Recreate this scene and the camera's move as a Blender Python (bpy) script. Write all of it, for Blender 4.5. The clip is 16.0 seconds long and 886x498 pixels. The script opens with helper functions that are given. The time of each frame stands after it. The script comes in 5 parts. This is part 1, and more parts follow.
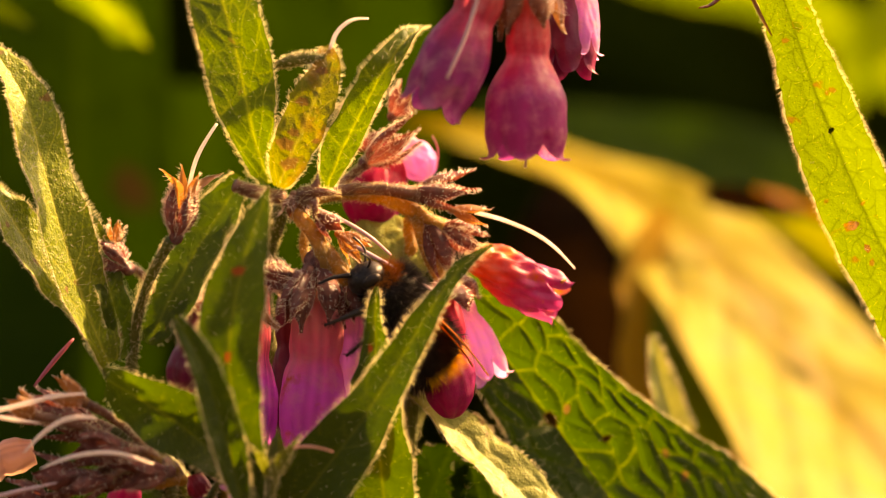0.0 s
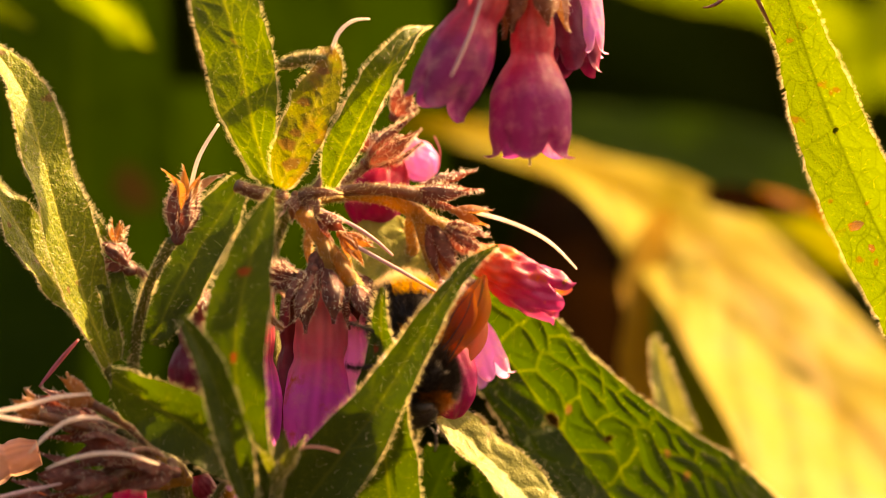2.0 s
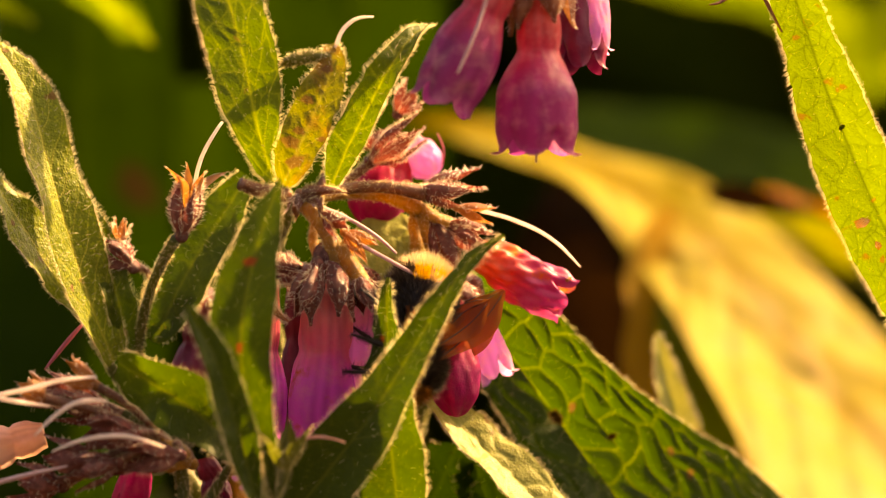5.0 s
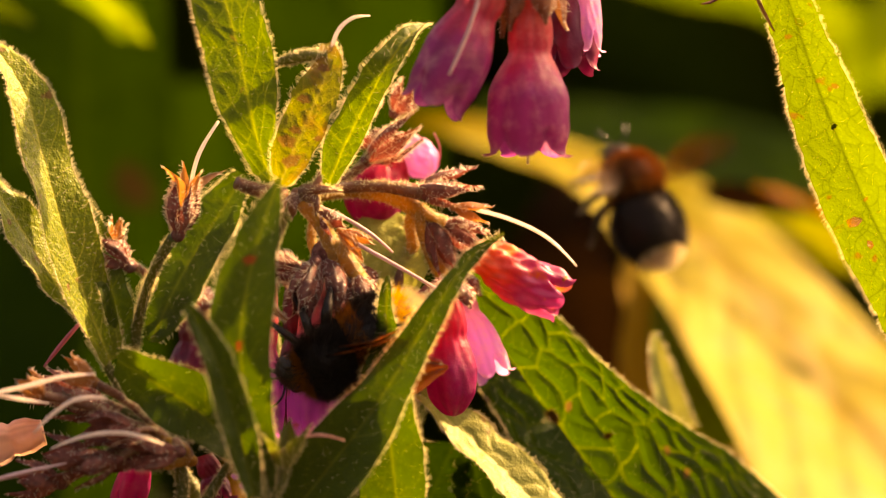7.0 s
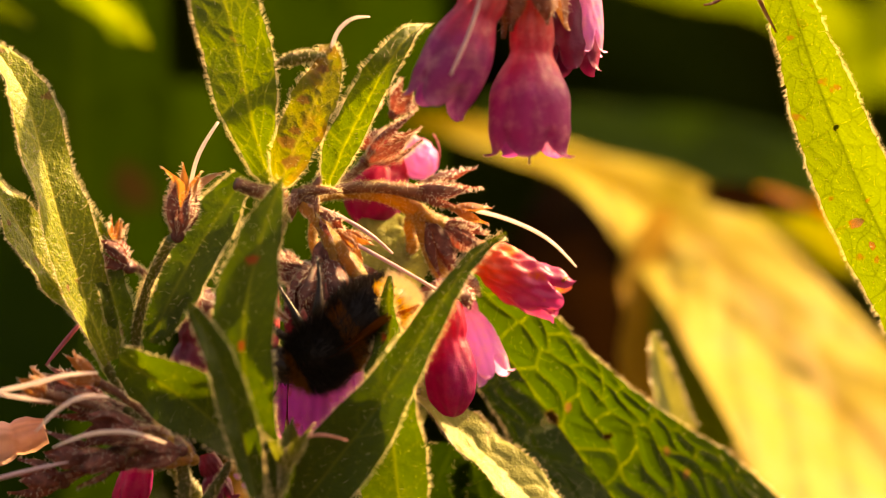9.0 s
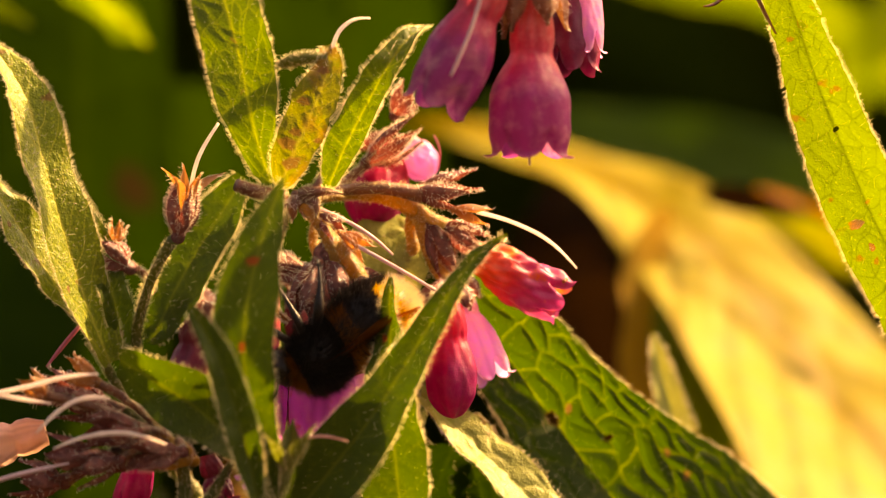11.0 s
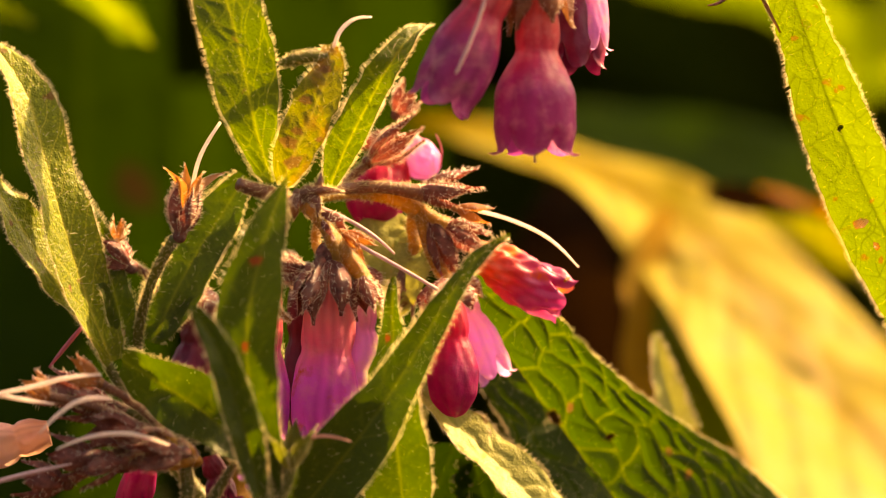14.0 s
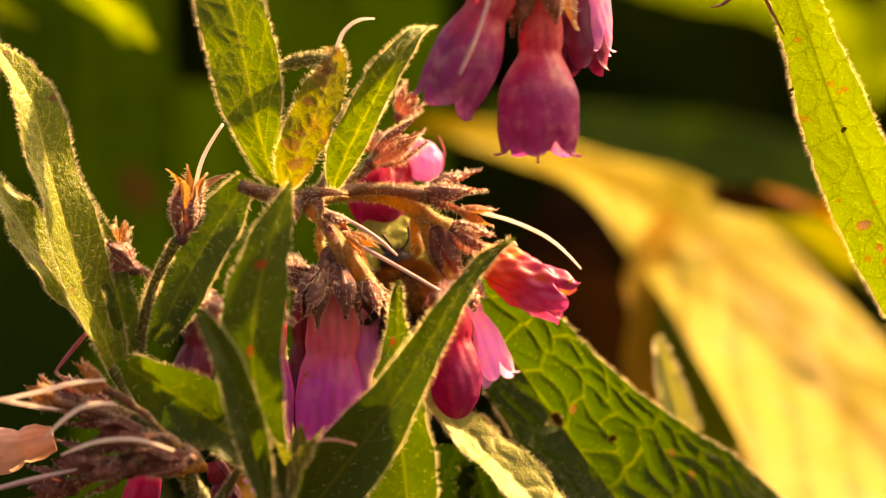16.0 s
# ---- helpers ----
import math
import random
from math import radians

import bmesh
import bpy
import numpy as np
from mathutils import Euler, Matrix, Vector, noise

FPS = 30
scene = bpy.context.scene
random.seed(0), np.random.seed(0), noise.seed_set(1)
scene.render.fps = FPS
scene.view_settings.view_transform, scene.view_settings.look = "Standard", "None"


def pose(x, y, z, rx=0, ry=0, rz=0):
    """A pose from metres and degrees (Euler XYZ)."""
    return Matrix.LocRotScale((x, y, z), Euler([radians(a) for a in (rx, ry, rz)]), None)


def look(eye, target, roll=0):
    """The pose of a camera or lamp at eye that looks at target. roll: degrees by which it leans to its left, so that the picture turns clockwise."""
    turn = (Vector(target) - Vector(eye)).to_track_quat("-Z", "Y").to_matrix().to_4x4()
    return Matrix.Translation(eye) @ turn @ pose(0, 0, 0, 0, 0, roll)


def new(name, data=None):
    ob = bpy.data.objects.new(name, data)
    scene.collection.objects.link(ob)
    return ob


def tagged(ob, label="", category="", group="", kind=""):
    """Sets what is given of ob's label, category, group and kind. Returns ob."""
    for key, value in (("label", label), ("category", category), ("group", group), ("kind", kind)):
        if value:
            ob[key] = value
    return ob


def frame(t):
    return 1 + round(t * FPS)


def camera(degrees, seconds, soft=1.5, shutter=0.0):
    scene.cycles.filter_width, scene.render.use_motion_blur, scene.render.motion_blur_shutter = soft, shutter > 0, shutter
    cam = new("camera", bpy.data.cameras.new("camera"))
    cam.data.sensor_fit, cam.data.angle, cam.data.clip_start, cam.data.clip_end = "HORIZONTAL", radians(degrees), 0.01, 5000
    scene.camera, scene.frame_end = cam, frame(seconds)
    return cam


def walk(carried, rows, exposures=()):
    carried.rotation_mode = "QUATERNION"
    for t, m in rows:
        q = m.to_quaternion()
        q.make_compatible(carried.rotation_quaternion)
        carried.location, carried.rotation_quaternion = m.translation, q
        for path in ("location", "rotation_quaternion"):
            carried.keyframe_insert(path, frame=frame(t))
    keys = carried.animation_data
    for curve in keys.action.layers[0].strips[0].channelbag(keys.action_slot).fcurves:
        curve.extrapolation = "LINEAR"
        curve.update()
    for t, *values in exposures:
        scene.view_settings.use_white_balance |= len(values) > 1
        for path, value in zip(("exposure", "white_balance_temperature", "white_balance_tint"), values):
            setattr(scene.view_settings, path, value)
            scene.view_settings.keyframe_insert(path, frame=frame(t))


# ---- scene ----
cam = camera(5.612, 16.0, soft=0.5, shutter=0.9)
cam.data.dof.use_dof = True
cam.data.dof.focus_distance = 0.997
cam.data.dof.aperture_fstop = 12.0
HEIGHT = 0.55                      # the flowers' height over the soil
EYE = Vector((0, -1.0, HEIGHT))


def aim(x, z):
    """The camera's pose when it points x mm right and z mm up of the flowers' middle."""
    return look(EYE, (x / 1000, 0, HEIGHT + z / 1000))


walk(cam, [(0, aim(0, 0)), (0.5, aim(0.09, 0)), (1, aim(0.09, 0)), (1.5, aim(0, 0.06)), (2, aim(-0.2, 0.05)), (2.5, aim(-0.3, 0)),
           (3, aim(-0.68, 0.09)), (3.5, aim(-0.33, 0)), (4, aim(-0.6, -0.06)), (6.5, aim(-0.42, -0.34)), (7, aim(-0.19, -0.28)),
           (7.5, aim(-0.12, -0.19)), (8, aim(-0.03, -0.19)), (8.5, aim(-0.15, -0.12)), (9, aim(-0.15, -0.19)), (11.5, aim(-0.2, -0.03)),
           (12, aim(-0.15, -0.09)), (12.5, aim(-0.3, -0.25)), (13, aim(-0.3, -0.22)), (13.5, aim(-0.3, -0.19)), (14, aim(-0.38, -0.16)),
           (14.5, aim(-0.28, -0.16)), (15, aim(-0.28, -0.19)), (15.5, aim(-0.34, -0.19)), (16, aim(-0.68, 0.03))],
     exposures=[(0, 2.12, 11500, 31.5), (16, 2.12, 11500, 31.5)])

# ---- light: a warm sun high to the right and behind the flowers ----
SUN = Vector((0.66, 0.30, 0.68)).normalized()     # towards the sun
world = bpy.data.worlds.new("sky")
scene.world = world
world.use_nodes = True
sky = world.node_tree.nodes.new("ShaderNodeTexSky")
sky.sky_type, sky.sun_disc = "NISHITA", False
sky.dust_density, sky.ozone_density = 7.0, 0.0
sky.sun_elevation, sky.sun_rotation = math.asin(SUN.z), math.atan2(SUN.x, SUN.y)
background = world.node_tree.nodes["Background"]
background.inputs["Strength"].default_value = 0.078
world.node_tree.links.new(sky.outputs["Color"], background.inputs["Color"])
sun = new("sun", bpy.data.lights.new("sun", "SUN"))
sun.data.energy, sun.data.angle, sun.data.color = 5.0, radians(0.6), (1.0, 0.80, 0.50)
sun.matrix_world = look(SUN * 3, (0, 0, 0))


# ---- materials ----
def shader(name):
    m = bpy.data.materials.new(name)
    m.use_nodes = True
    m.node_tree.nodes.clear()
    return m, m.node_tree.nodes, m.node_tree.links


def node(nodes, links, kind, **inputs):
    """A node with its inputs set, or linked where a socket is given."""
    n = nodes.new("ShaderNode" + kind)
    for key, value in inputs.items():
        socket = n.inputs[int(key[1:])] if key[0] == "i" and key[1:].isdigit() else n.inputs[key.replace("_", " ")]
        if isinstance(value, bpy.types.NodeSocket):
            links.new(value, socket)
        else:
            socket.default_value = value
    return n


def mix(nodes, links, fac, a, b, how="MIX"):
    n = nodes.new("ShaderNodeMix")
    n.data_type, n.blend_type = "RGBA", how
    for socket, value in ((n.inputs[0], fac), (n.inputs[6], a), (n.inputs[7], b)):
        if isinstance(value, bpy.types.NodeSocket):
            links.new(value, socket)
        else:
            socket.default_value = value
    return n.outputs[2]


def rgb(r, g, b):
    return (r, g, b, 1.0)


def ramp(nodes, links, fac, stops):
    n = nodes.new("ShaderNodeValToRGB")
    links.new(fac, n.inputs[0])
    e = n.color_ramp.elements
    while len(e) < len(stops):
        e.new(0.5)
    for k, (place, colour) in zip(e, stops):
        k.position, k.color = place, colour
    return n.outputs[0]


def attribute(nodes, name):
    n = nodes.new("ShaderNodeAttribute")
    n.attribute_name = name
    return n.outputs["Fac"]


def blotches(nodes, links, scale, detail=4.0, rough=0.6):
    coords = nodes.new("ShaderNodeTexCoord")
    return node(nodes, links, "TexNoise", Vector=coords.outputs["Object"], Scale=scale, Detail=detail, Roughness=rough).outputs[0]


def sheet(name, colour, through_colour, share, rough=0.5, bump=0.45, grain=2500, sheen=0.0, gloss=0.22, beads=0.0):
    """A thin plant skin: it reflects colour and lets through_colour shine through. colour, through_colour: functions of nodes and links."""
    m, n, l = shader(name)
    fine = blotches(n, l, grain, 3)
    relief = node(n, l, "Bump", Strength=bump, Distance=0.0003, Height=fine)
    if beads:
        coords = n.new("ShaderNodeTexCoord")
        dots = node(n, l, "TexVoronoi", Vector=coords.outputs["Object"], Scale=3000)
        dome = ramp(n, l, dots.outputs["Distance"], [(0.05, rgb(1, 1, 1)), (0.55, rgb(0, 0, 0))])
        relief = node(n, l, "Bump", Strength=beads, Distance=0.0002, Height=dome, Normal=relief.outputs[0])
    top = node(n, l, "BsdfPrincipled", Base_Color=colour(n, l), Roughness=rough, Normal=relief.outputs[0])
    top.inputs["Specular IOR Level"].default_value = gloss
    top.inputs["Sheen Weight"].default_value = sheen
    glow = node(n, l, "BsdfTranslucent", Color=through_colour(n, l), Normal=relief.outputs[0])
    both = node(n, l, "MixShader", i0=share, i1=top.outputs[0], i2=glow.outputs[0])
    out = n.new("ShaderNodeOutputMaterial")
    l.new(both.outputs[0], out.inputs[0])
    return m


def leaf_skin(name, dark, light, vein, through_dark, through_light, through_vein, share=0.5, rot=(0.16, 0.07, 0.02), rough=0.45, spots=0.68, brown=0.0, bump=0.25, gloss=0.2, grit=0.08, beads=0.22):
    """Leaf skin with paler or darker veins, rotten spots and a brown side."""
    def paint(a, b, c):
        def run(n, l):
            base = mix(n, l, blotches(n, l, 90, 3), rgb(*a), rgb(*b))
            coords = n.new("ShaderNodeTexCoord")
            dots = node(n, l, "TexVoronoi", Vector=coords.outputs["Object"], Scale=1900)
            bead = ramp(n, l, dots.outputs["Distance"], [(0.12, rgb(grit, grit, grit)), (0.42, rgb(0, 0, 0))])
            base = mix(n, l, bead, base, rgb(*(min(1, k * 2.6) for k in b)))
            base = mix(n, l, attribute(n, "vein"), base, rgb(*c))
            speck = ramp(n, l, blotches(n, l, 420, 2, 0.4), [(spots, rgb(0, 0, 0)), (spots + 0.05, rgb(0.8, 0.8, 0.8))])
            base = mix(n, l, speck, base, rgb(*rot))
            if brown:
                patch = ramp(n, l, blotches(n, l, 160, 4), [(0.5 - brown * 0.3, rgb(0, 0, 0)), (0.75 - brown * 0.3, rgb(1, 1, 1))])
                base = mix(n, l, patch, base, rgb(0.30, 0.11, 0.015))
            return mix(n, l, attribute(n, "rot"), base, rgb(*rot))
        return run
    thinned = ([k * 0.84 for k in c] for c in (through_dark, through_light, through_vein))
    return sheet(name, paint(dark, light, vein), paint(*thinned), share, rough, bump, gloss=gloss, beads=beads)


def petal_skin(name, base, middle, tip, share=0.5, withered=0.0, gain=1.8, pale=0.35):
    """Petal skin, coloured from its base to its tip, with lengthwise streaks."""
    def paint(gain):
        def run(n, l):
            place = attribute(n, "along")
            wobble = node(n, l, "Math", i0=blotches(n, l, 260, 4), i1=0.35)
            wobble.operation = "MULTIPLY"
            moved = node(n, l, "Math", i0=place, i1=wobble.outputs[0])
            moved.operation = "ADD"
            c = ramp(n, l, moved.outputs[0], [(0.12, rgb(*(min(1, k * gain) for k in base))), (0.58, rgb(*(min(1, k * gain) for k in middle))),
                                              (0.80, rgb(*(min(1, k * gain) for k in tip)))])
            streak = ramp(n, l, attribute(n, "streak"), [(0.2, rgb(0.55, 0.42, 0.5)), (0.7, rgb(1, 1, 1))])
            c = mix(n, l, 0.6, c, streak, "MULTIPLY")
            # Random pale mottling; on pink and rose petals it also paints highlights.
            faded = ramp(n, l, blotches(n, l, 450, 5), [(0.45, rgb(0, 0, 0)), (0.75, rgb(pale, pale, pale))])
            c = mix(n, l, faded, c, rgb(0.86, 0.50, 0.50))
            if withered:
                patch = ramp(n, l, blotches(n, l, 330, 5), [(0.62 - withered * 0.25, rgb(0, 0, 0)), (0.75 - withered * 0.2, rgb(1, 1, 1))])
                c = mix(n, l, patch, c, rgb(0.62, 0.16, 0.02))
            return c
        return run
    return sheet(name, paint(1.0), paint(gain), share, 0.42, 0.4, 900, gloss=0.45)


def plain(name, a, b, rough=0.6, scale=300, bump=0.3, share=0.0, glow=(0, 0, 0), sheen=0.0, gloss=0.3):
    def one(n, l):
        return mix(n, l, ramp(n, l, blotches(n, l, scale, 5), [(0.35, rgb(0, 0, 0)), (0.65, rgb(1, 1, 1))]), rgb(*a), rgb(*b))

    def two(n, l):
        return mix(n, l, 0.5, rgb(*glow), rgb(*glow))
    return sheet(name, one, two, share, rough, bump, scale * 6, sheen, gloss)


# Lit copy of the comfrey green: sun is put into the colours let through.
GREEN_SUNLIT = leaf_skin("comfrey leaf with sun in its green", (0.030, 0.058, 0.006), (0.060, 0.096, 0.010), (0.12, 0.16, 0.02),
                  (0.080, 0.155, 0.004), (0.145, 0.23, 0.006), (0.32, 0.40, 0.02), 0.46)
# Its shaded copy: shade is put in by about halving those colours.
GREEN = leaf_skin("comfrey leaf with shade in its green", (0.028, 0.058, 0.005), (0.055, 0.088, 0.008), (0.08, 0.11, 0.015),
                  (0.034, 0.080, 0.002), (0.068, 0.125, 0.004), (0.13, 0.18, 0.008), 0.44, rot=(0.26, 0.035, 0.012), spots=0.9)
PALE = leaf_skin("pale hairy leaf", (0.20, 0.235, 0.055), (0.34, 0.36, 0.11), (0.22, 0.26, 0.06),
                 (0.36, 0.38, 0.05), (0.50, 0.49, 0.09), (0.4, 0.42, 0.06), 0.38)
BRIGHT = leaf_skin("bright hairy leaf", (0.085, 0.130, 0.010), (0.18, 0.230, 0.018), (0.32, 0.34, 0.05),
                   (0.12, 0.20, 0.005), (0.20, 0.28, 0.008), (0.40, 0.44, 0.03), 0.36, grit=0.3, gloss=0.25, beads=0.28, bump=0.1)
BROWNED = leaf_skin("browned comfrey leaf", (0.06, 0.085, 0.010), (0.10, 0.125, 0.016), (0.2, 0.2, 0.04),
                    (0.19, 0.22, 0.008), (0.29, 0.30, 0.012), (0.34, 0.34, 0.03), 0.45, brown=0.02)
QUILTED = leaf_skin("quilted leaf", (0.018, 0.045, 0.006), (0.030, 0.062, 0.008), (0.040, 0.075, 0.010),
                    (0.027, 0.072, 0.0016), (0.050, 0.105, 0.0025), (0.24, 0.32, 0.012), 0.5, spots=0.80, grit=0.0, bump=0.3, beads=0.1, gloss=0.2)
# Lit copy of the leaf green: part of the sun's glow sits in these colours.
LIT = leaf_skin("leaf with sunlight in its green", (0.06, 0.10, 0.008), (0.085, 0.13, 0.010), (0.06, 0.09, 0.01),
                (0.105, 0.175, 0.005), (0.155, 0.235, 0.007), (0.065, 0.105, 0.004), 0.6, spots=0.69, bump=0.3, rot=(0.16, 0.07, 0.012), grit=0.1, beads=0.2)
# Shaded copy of the leaf green: the shade is put into these dark colours.
SHADE = leaf_skin("leaf with shade in its green", (0.006, 0.020, 0.002), (0.012, 0.032, 0.003), (0.02, 0.045, 0.005),
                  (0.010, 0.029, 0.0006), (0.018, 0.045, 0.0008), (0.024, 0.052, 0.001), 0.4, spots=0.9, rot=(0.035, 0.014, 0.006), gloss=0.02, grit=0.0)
GREYISH = leaf_skin("dull green leaf", (0.036, 0.082, 0.012), (0.062, 0.112, 0.016), (0.05, 0.09, 0.012),
                    (0.014, 0.038, 0.0015), (0.024, 0.056, 0.0025), (0.03, 0.06, 0.002), 0.35, spots=0.9, gloss=0.05, grit=0.0)
YELLOW = leaf_skin("yellowed leaf", (0.21, 0.175, 0.001), (0.36, 0.335, 0.075), (0.14, 0.10, 0.001),
                   (0.24, 0.20, 0.001), (0.42, 0.39, 0.09), (0.18, 0.13, 0.001), 0.45, spots=0.9, grit=0.0, gloss=0.03, beads=0.0, bump=0.0)
# Dead brown with shade put in, down to near black.
DEAD_SHADED = leaf_skin("dead leaf with shade in its brown", (0.008, 0.004, 0.001), (0.016, 0.007, 0.002), (0.008, 0.004, 0.001),
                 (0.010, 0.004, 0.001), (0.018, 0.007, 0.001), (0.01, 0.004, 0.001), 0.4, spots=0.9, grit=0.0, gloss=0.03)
DRY = leaf_skin("dry leaf", (0.30, 0.105, 0.008), (0.50, 0.22, 0.015), (0.20, 0.07, 0.006),
                (0.42, 0.14, 0.007), (0.66, 0.30, 0.014), (0.3, 0.10, 0.005), 0.5, spots=0.9)
TAN = leaf_skin("tan dry leaf", (0.24, 0.12, 0.006), (0.38, 0.26, 0.05), (0.20, 0.10, 0.006),
                (0.30, 0.15, 0.007), (0.44, 0.30, 0.05), (0.25, 0.12, 0.005), 0.5, spots=0.9, grit=0.0, gloss=0.03)
PINK = petal_skin("pink and violet petal", (0.82, 0.26, 0.18), (0.80, 0.14, 0.21), (0.60, 0.10, 0.48), 0.62, gain=2.4, pale=0.5, withered=0.10)
# Violet towards the tips; the top cluster's shade is put in by darker colours.
VIOLET_SHADED = petal_skin("violet petal", (0.62, 0.13, 0.06), (0.52, 0.055, 0.12), (0.32, 0.04, 0.20), 0.5, gain=1.5, pale=0.4)
MAGENTA = petal_skin("magenta petal", (0.62, 0.05, 0.07), (0.55, 0.015, 0.11), (0.34, 0.012, 0.14), 0.55, gain=1.6, pale=0.1)
ROSE = petal_skin("rose petal", (0.72, 0.22, 0.20), (0.70, 0.24, 0.44), (0.62, 0.24, 0.64), 0.58, gain=2.0, pale=0.95)
# Shaded copy of the magenta petal: the shade is put into its colours.
MAGENTA_SHADED = petal_skin("magenta petal with shade in its colour", (0.24, 0.012, 0.02), (0.20, 0.006, 0.03), (0.18, 0.006, 0.05), 0.2, gain=1.0, pale=0.05)
WITHERED = petal_skin("withered petal", (0.80, 0.20, 0.04), (0.66, 0.07, 0.06), (0.46, 0.03, 0.17), 0.32, withered=0.3, gain=1.2, pale=0.15)
SALMON = petal_skin("faded petal", (0.78, 0.38, 0.24), (0.80, 0.40, 0.26), (0.82, 0.44, 0.30), 0.4, pale=0.6)
SEPAL = plain("purple-brown sepal", (0.060, 0.013, 0.013), (0.27, 0.080, 0.060), 0.26, 1300, 1.0, 0.14, (0.60, 0.14, 0.08), gloss=0.9)
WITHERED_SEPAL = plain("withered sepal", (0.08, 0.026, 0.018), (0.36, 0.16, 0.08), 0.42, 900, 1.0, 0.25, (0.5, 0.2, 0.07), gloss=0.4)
SEPAL_TAN = plain("tan sepal", (0.16, 0.055, 0.02), (0.36, 0.16, 0.05), 0.45, 1100, 0.8, 0.40, (0.62, 0.24, 0.05), gloss=0.5)
STALK = plain("ochre green stalk", (0.22, 0.11, 0.014), (0.55, 0.31, 0.05), 0.32, 1100, 0.7, 0.36, (0.75, 0.40, 0.04), gloss=0.7)
GREEN_STALK = plain("hairy green stem", (0.055, 0.075, 0.012), (0.13, 0.135, 0.03), 0.45, 600, 0.5, 0.3, (0.18, 0.22, 0.02), gloss=0.4)
STALK_DARK = plain("dark purple stalk", (0.075, 0.022, 0.012), (0.24, 0.085, 0.032), 0.28, 900, 0.6, 0.25, (0.42, 0.14, 0.04), gloss=0.9)
STYLE = plain("white style", (0.78, 0.70, 0.62), (0.84, 0.76, 0.70), 0.3, 200, 0.05, 0.55, (0.95, 0.86, 0.80))
STYLE_LILAC = plain("lilac style", (0.58, 0.40, 0.42), (0.68, 0.50, 0.50), 0.4, 200, 0.05, 0.3, (0.5, 0.3, 0.35))
STYLE_PINK = plain("pink style", (0.45, 0.10, 0.14), (0.52, 0.14, 0.2), 0.4, 200, 0.05, 0.3, (0.6, 0.15, 0.2))
HAIR = plain("plant hair", (0.86, 0.76, 0.48), (0.92, 0.84, 0.58), 0.2, 200, 0.0, 0.72, (1.0, 0.95, 0.70), gloss=1.0)
HAIR_PINK = plain("reddish plant hair", (0.92, 0.74, 0.60), (0.96, 0.82, 0.70), 0.2, 200, 0.0, 0.72, (1.0, 0.90, 0.78), gloss=1.0)
BLACK_FUR = plain("black fur", (0.010, 0.007, 0.005), (0.022, 0.014, 0.009), 0.5, 300, 0.0, 0.15, (0.05, 0.025, 0.01))
YELLOW_FUR = plain("yellow fur", (0.74, 0.46, 0.04), (0.85, 0.60, 0.08), 0.55, 300, 0.0, 0.5, (0.98, 0.75, 0.10))
WHITE_FUR = plain("buff white fur", (0.66, 0.56, 0.38), (0.78, 0.70, 0.52), 0.55, 300, 0.0, 0.5, (0.95, 0.85, 0.6))
GINGER_FUR = plain("ginger fur", (0.22, 0.075, 0.008), (0.34, 0.13, 0.014), 0.55, 300, 0.0, 0.4, (0.42, 0.17, 0.02))
SHELL = plain("black chitin", (0.010, 0.008, 0.007), (0.02, 0.014, 0.01), 0.42, 300, 0.1)
# Near-black green: the backdrop's deep shade is put into the colour.
SHADED_THICKET = plain("thicket with shade in its green", (0.009, 0.017, 0.001), (0.016, 0.027, 0.002), 0.8, 40, 0.2, 0.15, (0.03, 0.04, 0.001), gloss=0.0)
SOIL = plain("dark soil", (0.018, 0.012, 0.008), (0.040, 0.028, 0.018), 0.9, 60, 0.8, gloss=0.05)


def wing_skin(name, solid, clear_colours):
    m, n, l = shader(name)
    tint = mix(n, l, blotches(n, l, 500, 3), *clear_colours)
    clear = node(n, l, "BsdfTransparent", Color=tint)
    gloss = node(n, l, "BsdfPrincipled", Base_Color=rgb(0.20, 0.07, 0.02), Roughness=0.25)
    glow = node(n, l, "BsdfTranslucent", Color=rgb(0.42, 0.12, 0.025))
    skin = node(n, l, "MixShader", i0=0.5, i1=gloss.outputs[0], i2=glow.outputs[0])
    both = node(n, l, "MixShader", i0=solid, i1=clear.outputs[0], i2=skin.outputs[0])
    out = n.new("ShaderNodeOutputMaterial")
    l.new(both.outputs[0], out.inputs[0])
    return m


WING = wing_skin("smoky wing", 0.5, (rgb(0.46, 0.18, 0.05), rgb(0.62, 0.28, 0.09)))
BEATING_WING = wing_skin("clear brown wing", 0.08, (rgb(0.80, 0.66, 0.48), rgb(0.88, 0.76, 0.60)))


# ---- the kit: splines, parts, leaves, tubes, flowers ----
RNG = np.random.default_rng(7)
ORIGIN = {}


def V(x, y, z):
    """A place in mm: right, away from the camera and up from the flowers' middle."""
    return np.array((x / 1000, y / 1000, HEIGHT + z / 1000))


def unit(v):
    v = np.asarray(v, float)
    return v / np.maximum(np.linalg.norm(v, axis=-1, keepdims=True), 1e-12)


